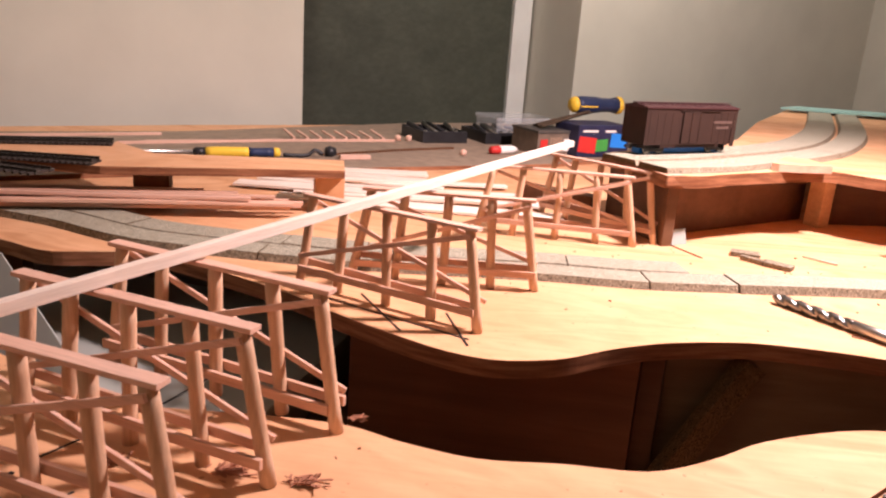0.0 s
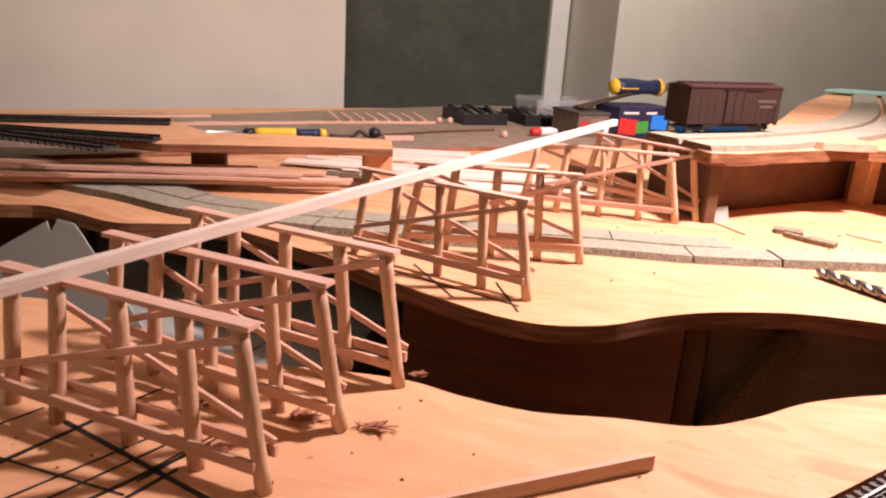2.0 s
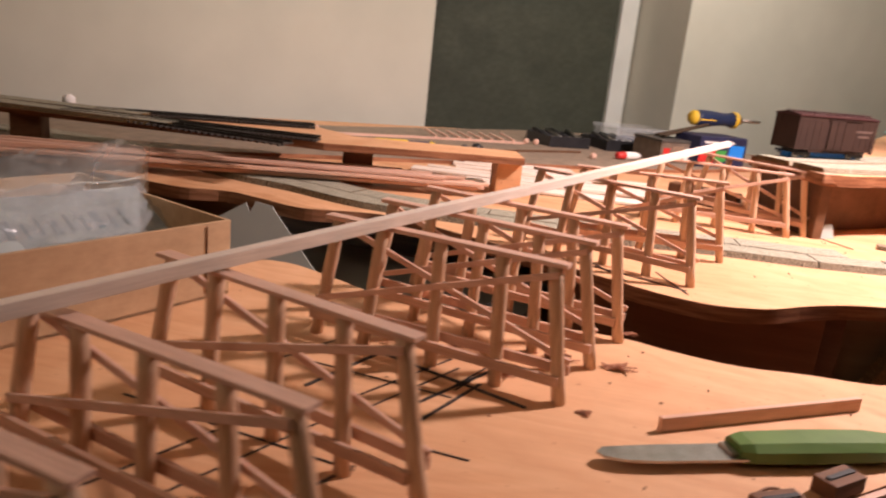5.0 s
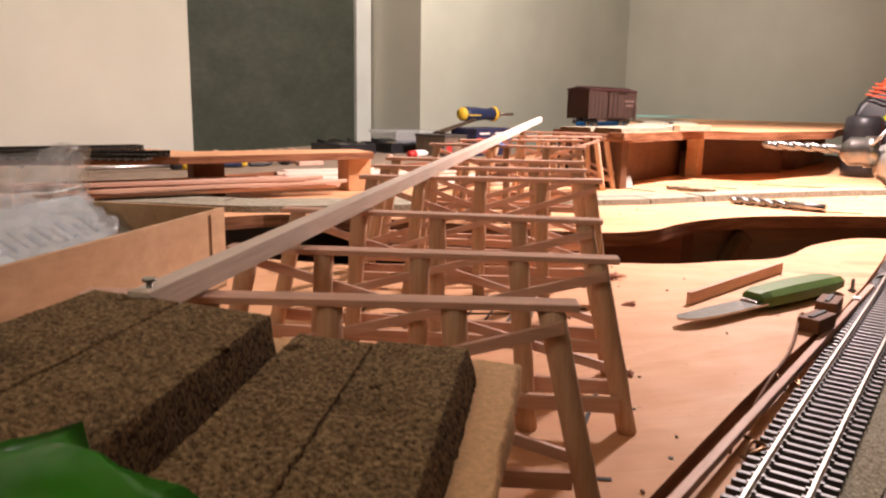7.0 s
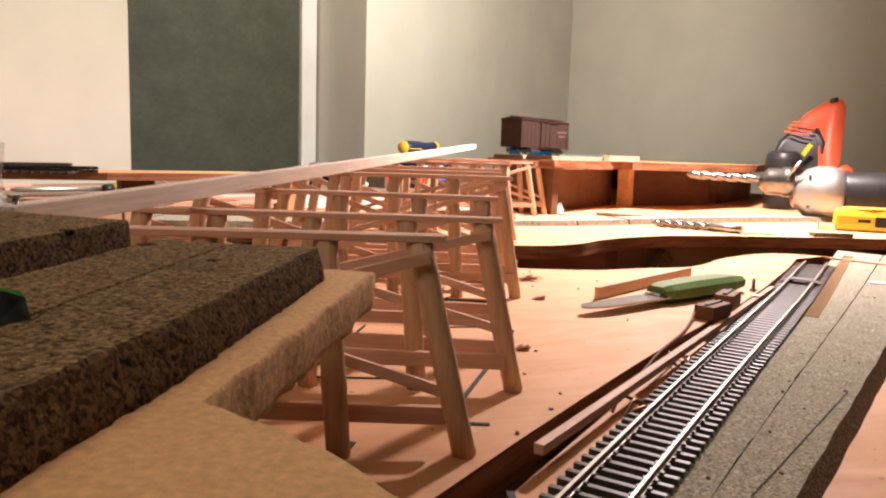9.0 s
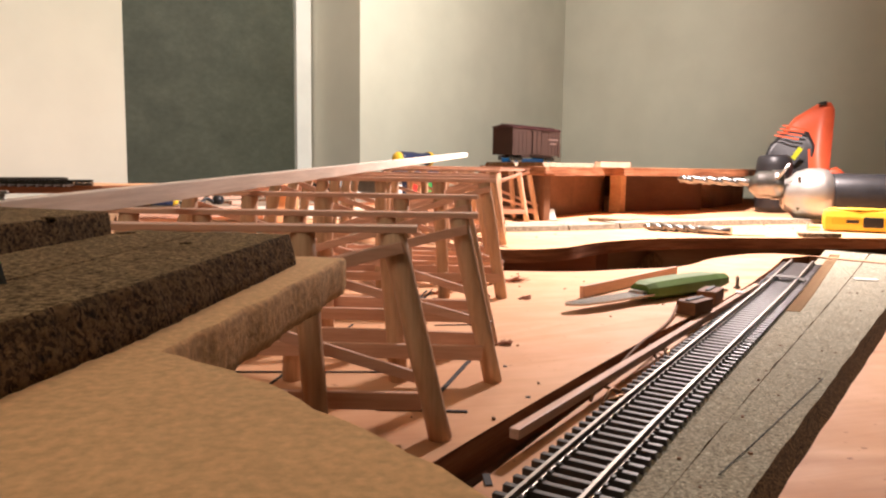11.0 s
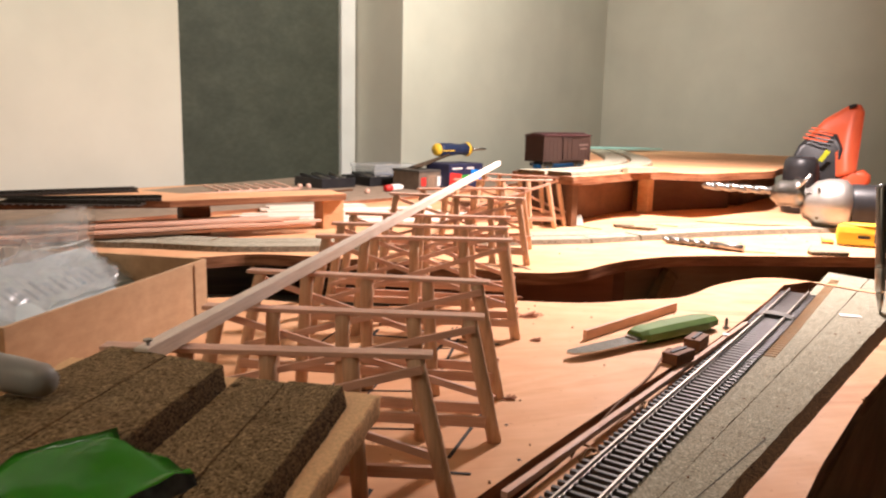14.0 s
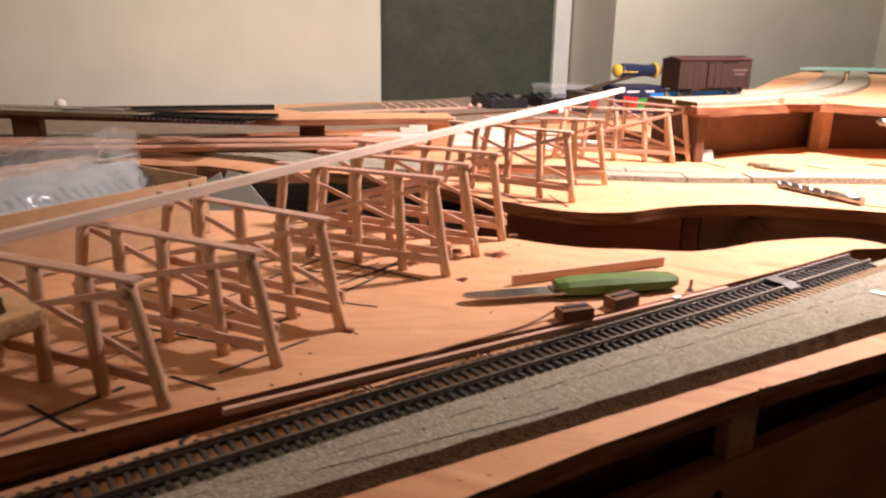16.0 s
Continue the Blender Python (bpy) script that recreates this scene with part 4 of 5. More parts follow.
# packet and grey tool on the plank
packet = thing("foil_packet", (-0.0625, 0.324, 1.0632), "crumpled glossy green packet with a dark edge and pale print", "packet", 47)
bm = bmesh.new()
rnd = random.Random(5)
grid = []
across = (0.0, 0.03, 0.10, 0.22, 0.36, 0.50, 0.64, 0.78, 0.90, 1.0)
for j, v in enumerate(across):
    row = []
    for i in range(19):
        u = i / 18
        crease = noise.noise(Vector((u * 6, v * 5, 2.0))) * 0.0022 + (0.45 - abs(noise.noise(Vector((u * 11 + v * 6, v * 5, 5.0))))) * 0.0042
        z = 0.0 if j == 0 else 0.0026 + 0.0048 * v + 0.0020 * math.sin(math.pi * min(1, u * 0.95)) * math.sin(math.pi * v) + crease - (0.0022 if i == 18 else 0.0)
        row.append(bm.verts.new((-0.060 + 0.090 * u + (0.0015 * math.sin(v * 7) if i == 18 else 0), -0.015 + 0.030 * v - (0.0006 if j == 0 else 0), max(0.0, z))))
    grid.append(row)
for j in range(len(across) - 1):
    for i in range(18):
        f = bm.faces.new((grid[j][i], grid[j][i + 1], grid[j + 1][i + 1], grid[j + 1][i]))
        f.smooth = j > 0
        f.material_index = 2 if j == 0 else 1 if j == 1 and 4 < i < 14 and i != 9 else 0
FOIL = plain("green_foil", (0.060, 0.41, 0.025), 0.20, 0.0, 40, 0.2)
PRINT = plain("pale_print", (0.50, 0.55, 0.50), 0.4, 0, 400, 0.35)
bmesh.ops.solidify(bm, geom=bm.faces[:], thickness=0.0005)
part("pouch", bm, [FOIL, PRINT, plain("dark_printed_edge", (0.085, 0.095, 0.090), 0.35, 0, 260, 0.6)], packet)
tagged(part("hand_tool", lathe(bmesh.new(), [(0.001, 0), (0.0036, 0.001), (0.005, 0.004), (0.0054, 0.012), (0.0052, 0.05), (0.0035, 0.09)], pose(-0.075, 0.386, 1.0730, 0, -86, -28)), GREY_PLASTIC), "rounded grey plastic tool handle lying on the cork", "tool")

# cardboard box with clear bags
bx = thing("cardboard_box", (-0.1015, 0.631, 1.0), "open shallow brown cardboard box holding plastic bags", "box", heading((-0.140, 0.543), (-0.063, 0.719)))
BL, BW, BH, BT = 0.192, 0.17, 0.048, 0.0025
for nm, size, place in (("bottom", (BL, BW, BT), (0, BW / 2, 0)), ("side", (BL, BT, BH), (0, BT / 2, 0)), ("side", (BL, BT, BH), (0, BW - BT / 2, 0)), ("side", (BT, BW - 2 * BT, BH), (BL / 2 - BT / 2, BW / 2, 0)), ("side", (BT, BW - 2 * BT, BH), (-BL / 2 + BT / 2, BW / 2, 0))):
    part(nm, block(size, pose(*place), 0.0005), CARDBOARD, bx)
part("flap_seam", block((0.0008, 0.0006, BH - 0.006), pose(BL / 2 - 0.018, -0.0006, 0.004)), DARK_WOOD, bx)


def film_sheet(name, width, high, seed, m, material, parent=None, label=""):
    """A crumpled upright sheet of film."""
    bm = bmesh.new()
    g = []
    for j in range(13):
        row = []
        for i in range(25):
            u, v = i / 24, j / 12
            d = noise.noise(Vector((u * 4, v * 2, seed))) * 0.009 + noise.noise(Vector((u * 11, v * 6, seed))) * 0.0035 + abs(noise.noise(Vector((u * 20, v * 9, seed)))) * 0.002
            t = noise.noise(Vector((u * 4, 7.0, seed))) * 0.006
            row.append(bm.verts.new(m @ Vector(((u - 0.5) * width, d, v * (high + t)))))
        g.append(row)
    for a, b in zip(g, g[1:]):
        for k in range(24):
            bm.faces.new((a[k], a[k + 1], b[k + 1], b[k])).smooth = True
    bmesh.ops.solidify(bm, geom=bm.faces[:], thickness=0.0004)
    return part(name, bm, material, parent, label)


bag = thing("plastic_bag", (-0.135, 0.66, 1.0025), "crumpled clear plastic bag standing in the cardboard box", "bag", heading((-0.140, 0.543), (-0.063, 0.719)))
film_sheet("film", 0.182, 0.079, 1.0, pose(-0.002, 0.058, 0, 6, 0, 0), FILM, bag)
film_sheet("film", 0.175, 0.048, 4.0, pose(-0.004, 0.0125, 0.0285, -60, 0, 0), CLEAR, bag)
part("fold", tube([(-0.088 + 0.0146 * k, 0.0560 + 0.0012 * math.sin(k * 2.1), 0.0535 + 0.0010 * math.sin(k * 1.7)) for k in range(13)], 0.0010), FILM, bag, "bright folded rim of the film")
part("label_card", block((0.172, 0.001, 0.048), pose(-0.005, 0.014, 0.0245, -60, 0, 0)), plain("bag_label", (0.42, 0.48, 0.48), 0.6, 0, 30, 0.15), bag, "pale printed label under the film")
LABEL_INK = plain("label_ink", (0.24, 0.30, 0.32), 0.7, 0, 60, 0.2)
for k in range(16):
    a = 0.012 + 0.001 * (k % 2)
    part("print_bar", block((0.0020 + 0.0024 * (k % 3 == 1), 0.0004, 0.012 + 0.003 * (k % 2)), pose(-0.078 + 0.0090 * k, 0.0136 + 0.866 * a, 0.0252 + 0.5 * a, -60, 0, 0)), LABEL_INK, bag, "blue-grey illegible lettering")

# ---- on the island ----
bit = thing("twist_drill_bit", (0.463, 1.018, 1.0098), "bright steel twist drill bit lying on the island", "drill bit")
A, B = Vector((0.463, 1.018, 1.0098)), Vector((0.527, 0.9385, 1.0098))
bit.matrix_world = Matrix.Translation(A) @ (B - A).to_track_quat("X", "Z").to_matrix().to_4x4()


def twist(length, r, turns, sides=14, steps=60):
    """A fluted drill body along x, from its point."""
    bm = bmesh.new()
    rings = []
    for k in range(steps + 1):
        u = k / steps
        grow = min(1.0, u * length / (r * 1.2) + 0.08)
        ring = []
        for j in range(sides):
            a = 2 * math.pi * j / sides
            flute = 1.0 - 0.42 * max(0.0, math.cos(2 * a)) ** 2
            w = a + turns * 2 * math.pi * u
            ring.append(bm.verts.new((u * length, grow * r * flute * math.cos(w), grow * r * flute * math.sin(w))))
        rings.append(ring)
    for a, b in zip(rings, rings[1:]):
        for j in range(sides):
            bm.faces.new((a[j], a[(j + 1) % sides], b[(j + 1) % sides], b[j])).smooth = True
    bm.faces.new(rings[0]), bm.faces.new(rings[-1])
    return bm


LEN = (B - A).length
part("fluted_end", twist(LEN * 0.66, 0.0045, 2.6), DARK_STEEL, bit, "spiral fluted end")
part("shank", rod(bmesh.new(), (LEN * 0.655, 0, 0), (LEN, 0, 0), 0.0045, sides=18), STEEL, bit, "plain round shank")

for k, (a, b, w) in enumerate((((0.464, 1.158), (0.490, 1.152), 0.014), ((0.487, 1.131), (0.509, 1.116), 0.013), ((0.470, 1.142), (0.488, 1.127), 0.006), ((0.598, 0.915), (0.640, 0.905), 0.012))):
    tagged(laid("cork_scrap", (*a, 1.0076), (*b, 1.0076), w, 0.0042, material=CORK_SIDE), "small broken scrap of brown cork on the plywood", "cork scrap", "cork scraps")
tagged(part("toothpick", rod(bmesh.new(), (0.536, 1.172, 1.0065), (0.562, 1.153, 1.0065), 0.0006, 0.0012), BASSWOOD), "pale wooden toothpick on the plywood", "toothpick")
tagged(laid("wood_sliver", (0.408, 1.170, 1.0058), (0.432, 1.131, 1.0058), 0.0012, 0.001, material=DARK_WOOD), "thin dark wood sliver on the plywood", "sliver")
tagged(laid("wood_sliver", (0.500, 0.955, 1.0058), (0.56, 0.925, 1.0058), 0.0010, 0.001, material=DARK_WOOD), "thin dark wood sliver on the plywood", "sliver")

# strips in a pile
rnd = random.Random(11)
for k in range(20):
    lay = k // 8
    y0 = rnd.uniform(-0.020, 0.018)
    a = Vector((-0.55 + rnd.uniform(-0.05, 0.10), 0.958 + y0, 1.0135 + 0.0042 * lay + 0.0002 * k))
    b = Vector((rnd.uniform(-0.09, 0.045), 0, a.z))
    b.y = 1.145 + (b.x - 0.01) * 0.35 + y0 * 1.2 + rnd.uniform(-0.006, 0.010)
    tagged(laid("wooden_strip", a, b, rnd.uniform(0.003, 0.0055), 0.0034, material=rnd.choice((REDWOOD, REDWOOD, BASSWOOD))), "long thin pinkish wooden strip in a loose pile", "wood strip", "pile of wooden strips")
for k in range(9):
    y = 1.215 + 0.02 * k
    a = Vector((-0.02 + rnd.uniform(-0.06, 0.03), y, 1.0075 + 0.0012 * (k % 3)))
    b = Vector((0.27 + rnd.uniform(-0.06, 0.04) - 0.012 * k, y + rnd.uniform(0.0, 0.10), 1.0075 + 0.0012 * (k % 3)))
    tagged(laid("balsa_sheet", a, b, rnd.uniform(0.008, 0.034), 0.003, material=PALE), "pale balsa strip lying flat on the island", "wood strip", "balsa strips")

# flex track stored on the raised shelf
OLD_RAIL = plain("blackened_rail", (0.045, 0.042, 0.036), 0.4, 0.6, 60, 0.2)
for line, lab in ((smooth_line([(-0.42, 1.083), (-0.30, 1.145), (-0.192, 1.195)], 6), "black flex track length stored on the shelf"), (smooth_line([(-0.43, 1.045), (-0.30, 1.065), (-0.145, 1.085)], 6), "black flex track length stored on the shelf")):
    stored = flex_track(line, 1.0530, lab, 0.0055, rail=OLD_RAIL)
    part("tie_base", ribbon(line, 0.026, 1.0534, 0.0012), TIE, stored)
flex_track(smooth_line([(-0.47, 1.063), (-0.30, 1.040), (-0.155, 1.022)], 6), 1.0525, "black flex track length stored on the shelf", 0.0080, rail=OLD_RAIL)
for k, (a, b) in enumerate((((-0.75, 1.035), (-0.30, 1.050)), ((-0.75, 1.06), (-0.36, 1.09)))):
    cork_strip([a, b], 0.03, 1.052, 0.005, "grey-green cork strip stored on the shelf")

# ---- on the deck ----
car = thing("boxcar", (0.423, 1.287, 1.0836), "brown model boxcar with a ribbed maroon roof on the deck", "model train", heading((0.375, 1.229), (0.488, 1.316)))
CL, CW, Z0, Z1 = 0.141, 0.034, 0.0105, 0.0490


shell = part("body", block((CL, CW, Z1 - Z0), pose(0, 0, Z0), 0.0004), CAR_BROWN, car)
for k in range(13):
    x = -CL / 2 + CL * (k + 0.5) / 13
    if abs(x) > 0.026:
        for s in (-1, 1):
            part("side_rib", block((0.0006, 0.0004, Z1 - Z0 - 0.006), pose(x, s * (CW / 2 + 0.0001), Z0 + 0.002)), CAR_BROWN, shell)
bm = bmesh.new()
prof = [(-CW / 2 - 0.001, Z1), (-CW / 2 - 0.001, Z1 + 0.0012), (-CW / 4, Z1 + 0.0030), (0, Z1 + 0.0040), (CW / 4, Z1 + 0.0030), (CW / 2 + 0.001, Z1 + 0.0012), (CW / 2 + 0.001, Z1)]
rows = [[bm.verts.new((x, y, z)) for y, z in prof] for x in (-CL / 2 - 0.001, CL / 2 + 0.001)]
for k in range(len(prof)):
    bm.faces.new((rows[0][k], rows[0][(k + 1) % 7], rows[1][(k + 1) % 7], rows[1][k]))
bm.faces.new(rows[0]), bm.faces.new(rows[1])
roof = part("roof", bm, CAR_ROOF, car, "maroon peaked roof")
me = None
for k in range(16):
    bm = bmesh.new()
    for s in (-1, 1):
        strip(bm, (0, s * (CW / 2 + 0.0004), Z1 + 0.0013), (0, s * 0.003, Z1 + 0.0040), 0.0018, 0.0008)
    rib = part("roof_rib", bm, CAR_ROOF, roof)
    rib.location.x = -CL / 2 + 0.003 + (CL - 0.006) * k / 15
part("running_board", block((CL + 0.006, 0.0062, 0.0008), pose(0, 0, Z1 + 0.0046)), CAR_ROOF, roof)
for s in (-1, 1):
    d = part("door", block((0.026, 0.0012, Z1 - Z0 - 0.005), pose(-0.004, s * (CW / 2 + 0.0006), Z0 + 0.002), 0.0002), CAR_BROWN, car, "sliding side door")
    for x in (-0.013, 0.013, 0.0):
        part("door_rib", block((0.0012, 0.0008, Z1 - Z0 - 0.006), pose(x - 0.004, s * (CW / 2 + 0.0015), Z0 + 0.0025)), CAR_BROWN, d)
    for z in (Z0 + 0.0005, Z1 - 0.0022):
        part("door_rail", block((0.062, 0.0012, 0.0009), pose(0.009, s * (CW / 2 + 0.0008), z)), CAR_BROWN, car)
    part("side_sill", block((CL - 0.05, 0.001, 0.003), pose(0, s * (CW / 2 - 0.001), Z0 - 0.003)), CAR_BROWN, car)
    part("grab_ladder", block((0.007, 0.0008, 0.020), pose(CL / 2 - 0.005, s * (CW / 2 + 0.0009), Z0 - 0.002), 0.0002), CAR_BROWN, car)
for k, (w, z) in enumerate(((0.030, 0.0335), (0.020, 0.0275))):
    part("lettering_bar", block((w, 0.0003, 0.0028), pose(0.047, -CW / 2 - 0.0004, z)), LETTER, car, "faded illegible lettering")
for x in (-0.048, 0.048):
    truck = part("truck", block((0.030, 0.022, 0.0025), pose(x, 0, Z0 - 0.0045), 0.0004), BLACK, car, "black wheel truck")
    for s in (-1, 1):
        part("side_frame", block((0.028, 0.0018, 0.0042), pose(x, s * 0.0115, 0.0030), 0.0006), BLACK, truck)
        for dx in (-0.0095, 0.0095):
            part("wheel", lathe(bmesh.new(), [(0.0048, 0), (0.0052, 0.0004), (0.0052, 0.0022), (0.0022, 0.0026)], pose(x + dx, s * 0.0083, 0.0052, 90, 0, 0), 18), DARK_STEEL, truck, "dark metal wheel")
for x in (-1, 1):
    part("coupler", block((0.010, 0.0035, 0.0028), pose(x * (CL / 2 + 0.004), 0, Z0 - 0.004), 0.0006), BLACK, car)
    part("brake_rod", rod(bmesh.new(), (x * (CL / 2 + 0.001), 0.008, Z1 - 0.01), (x * (CL / 2 + 0.001), 0.008, Z1 + 0.003), 0.0005), CAR_BROWN, car)
tagged(part("wood_block", sheet([(0.513, 1.243), (0.541, 1.295), (0.551, 1.312), (0.554, 1.298), (0.568, 1.300), (0.579, 1.262), (0.578, 1.254), (0.545, 1.242), (0.519, 1.237)], 1.0862, 0.0080), [PLY, BASSWOOD]), "small notched plywood offcut lying on the deck", "block")
tagged(part("foam_sheet", sheet([(0.80, 2.19), (1.0, 2.17), (1.10, 2.20), (1.06, 2.27), (0.86, 2.27)], 1.0885, 0.0045), [TEAL, TEAL]), "pale teal foam sheet at the far end of the deck", "foam sheet")
tagged(part("torn_edge_strip", slab([(0.348, 1.272), (0.341, 1.266), (0.392, 1.146), (0.412, 1.158), (0.398, 1.164)], 1.0665, 0.0118, 77), [REDWOOD, PLY_EDGE]), "splintered reddish plywood edge at the deck's end", "splintered edge")
tagged(part("paper_scrap", block((0.020, 0.0015, 0.016), pose(0.418, 1.176, 1.005, -20, 0, 35)), PANEL), "pale torn paper scrap under the deck corner", "paper")

tagged(laid("plastic_strip", (0.3725, 1.2480, 1.0866), (0.4735, 1.3260, 1.0866), 0.0110, 0.0058, material=BLUE), "bright blue plastic strip lying on the cork under the boxcar", "strip")

# ---- the back of the table ----
back = [room(u, v) for u, v in ((-0.35, 1.10), (-0.35, 1.47), (0.7, 1.475), (1.2, 1.60), (1.62, 1.60), (1.62, 1.20), (1.18, 1.11), (0.55, 1.13))]
tagged(part("fibreboard_sheet", sheet([(p.x, p.y) for p in back], 1.0105, 0.0055), [BACKBOARD, PLY_EDGE]), "grey-brown fibreboard sheet at the back of the table", "fibreboard")
BZ = 1.0105


def screwdriver(a, b, z, label, handle, blade, r=0.0135, swap=False):
    """Handle from a towards b, then its steel blade."""
    d = Vector((b[0] - a[0], b[1] - a[1])).normalized()
    ob = thing("screwdriver", (a[0], a[1], z), label, "screwdriver", math.degrees(math.atan2(d.y, d.x)))
    up = pose(0, 0, r, 0, 90, 0)
    h = handle
    part("end_cap", lathe(bmesh.new(), [(0.001, 0), (r * 0.75, 0.001), (r * 0.95, 0.006), (r * 0.95, 0.010)], up), YELLOW, ob, "yellow end cap")
    if swap:
        part("grip", lathe(bmesh.new(), [(r * 0.95, 0.010), (r * 0.9, 0.02), (r * 0.8, 0.036), (r * 0.95, 0.044)], up), NAVY, ob, "navy rubber grip")
        part("shaft_grip", lathe(bmesh.new(), [(r * 0.95, 0.044), (r, 0.05), (r, h - 0.012), (r * 0.9, h - 0.004)], up), YELLOW, ob, "yellow hard grip")
        part("ferrule", lathe(bmesh.new(), [(r * 0.9, h - 0.004), (r * 0.9, h + 0.008), (r * 0.5, h + 0.012)], up), BLACK, ob, "black ferrule")
    else:
        part("grip", lathe(bmesh.new(), [(r * 0.95, 0.010), (r * 1.02, 0.02), (r, 0.05), (r * 0.86, 0.065), (r * 0.82, h - 0.02), (r * 1.0, h - 0.008)], up), NAVY, ob, "navy blue grip")
        part("collar", lathe(bmesh.new(), [(r * 1.0, h - 0.008), (r * 1.08, h - 0.005), (r * 1.08, h), (r * 0.7, h + 0.002)], up), YELLOW, ob, "yellow collar")
        part("brand_patch", block((0.036, 0.010, 0.0008), pose(0.030, -r * 0.85, r + 0.001, 58, 0, 0), 0.0002), YELLOW, ob, "yellow printed patch")
        part("socket", lathe(bmesh.new(), [(r * 0.55, h + 0.002), (r * 0.55, h + 0.014), (r * 0.4, h + 0.016)], up), STEEL, ob, "chrome socket")
    part("blade", lathe(bmesh.new(), [(0.0034, h), (0.0034, h + blade), (0.0012, h + blade + 0.006)], up, 12), STEEL, ob, "steel blade")
    return ob


screwdriver((-0.086, 1.437), (-0.30, 1.325), BZ, "yellow and navy screwdriver lying on the fibreboard", 0.105, 0.12, 0.0072, True)
tagged(part("cable_end", tube([(-0.083, 1.44, BZ + 0.004), (-0.055, 1.457, BZ + 0.003), (-0.045, 1.465, BZ + 0.010), (-0.035, 1.47, BZ + 0.004)], 0.0028), BLACK), "black cable end on the fibreboard", "cable")
tagged(part("plug", lathe(bmesh.new(), [(0.001, 0), (0.007, 0.002), (0.009, 0.008), (0.006, 0.016), (0.001, 0.018)], pose(-0.034, 1.478, BZ + 0.0065, 0, 90, 40)), BLACK), "glossy black round plug on the fibreboard", "plug")
chain = thing("tie_strip", (0, 0, 0), "narrow strip of dark brown plastic ties on the fibreboard", "model ties")
tiny = block((0.0030, 0.006, 0.0032), None, 0.0003)
tiny = ply_from(tiny, "tie")
tiny.materials.append(DARK_WOOD)
for x, y, h in walk_line([(-0.03, 1.49), (0.05, 1.585), (0.135, 1.665)], 0.0062):
    t = new("tie", tiny)
    t.parent, t.matrix_world = chain, pose(x, y, BZ, 0, 0, h)

# a half-built trestle side lying flat
half_built = thing("model_truss", (0, 0, 0), "half-built model truss of pale strips lying flat", "model truss")
part("stringer", strip(bmesh.new(), (-0.16, 1.570, BZ + 0.002), (0.028, 1.688, BZ + 0.002), 0.006, 0.004, bevel=0.0003), BASSWOOD, half_built)
for k in range(8):
    x, y = -0.13 + 0.0185 * k, 1.592 + 0.0115 * k
    lift = 0.010 if k not in (0, 7) else 0.016
    part("cross_strip", strip(bmesh.new(), (x + 0.012, y + 0.004, BZ + 0.0055), (x - 0.020, y + 0.048, BZ + 0.0055 + lift * 0.4), 0.0045, 0.003, bevel=0.0003), BASSWOOD, half_built)
for a, b in (((-0.62, 1.30), (-0.318, 1.545)), ((-0.325, 1.430), (-0.165, 1.560)), ((-0.30, 1.46), (-0.10, 1.61))):
    tagged(laid("wooden_strip", (*a, BZ + 0.002), (*b, BZ + 0.002), 0.007, 0.004, material=BASSWOOD), "long pale wooden strip on the fibreboard", "wood strip")


def tray(x, y, turn, w, d, label):
    ob = thing("tool_tray", (x, y, BZ), label, "tray", turn, "black tool trays")
    part("base", block((w, d, 0.002), None, 0.0004), BLACK, ob)
    for sx, sy, size in ((0, -1, (w, 0.003, 0.020)), (0, 1, (w, 0.003, 0.020)), (-1, 0, (0.003, d - 0.006, 0.020)), (1, 0, (0.003, d - 0.006, 0.020))):
        part("rim", block(size, pose(sx * (w / 2 - 0.0015), sy * (d / 2 - 0.0015), 0), 0.0006), BLACK, ob)
    rnd = random.Random(int(x * 1000))
    for k in range(4):
        px = -w * 0.35 + w * 0.7 * k / 3
        part("small_tool", rod(bmesh.new(), (px, -d * 0.3, 0.016), (px + rnd.uniform(-0.01, 0.01), d * 0.35, 0.024), 0.0035), DARK_STEEL if k % 2 else BLACK, ob, "dark metal tool")
        part("steel_tip", rod(bmesh.new(), (px, -d * 0.3, 0.016), (px, -d * 0.36, 0.0155), 0.0042, 0.003), STEEL, ob, "shiny steel tip")
    return ob


tray(0.085, 1.765, 32, 0.085, 0.10, "black plastic tray of small steel tools")
tray(0.185, 1.815, 32, 0.075, 0.10, "black plastic tray of small steel tools")
for x, y in ((0.03, 1.705), (0.048, 1.712), (0.155, 1.60)):
    tagged(part("wood_offcut", lathe(bmesh.new(), [(0.003, 0), (0.0055, 0.002), (0.005, 0.008), (0.002, 0.010)], pose(x, y, BZ, 0, 12, 0), 10), BASSWOOD), "small pale rounded wood offcut", "offcut", "pale offcuts")
tagged(part("wood_offcut", block((0.045, 0.012, 0.006), pose(0.01, 1.48, 1.0105, 0, 0, 30), 0.0006), BASSWOOD), "short pale wooden offcut", "offcut")

cb = thing("clear_box", (0.225, 1.865, BZ), "clear plastic parts box with a lid", "plastic box", 30)
part("body", block((0.12, 0.09, 0.036), None, 0.003), CLEAR, cb)
part("lid", block((0.124, 0.094, 0.008), pose(0, 0, 0.036), 0.002), CLEAR, cb, "clear lid")
part("contents", block((0.05, 0.05, 0.016), pose(0.02, 0.01, 0.004), 0.002), DARK_BLUE, cb, "blue contents")

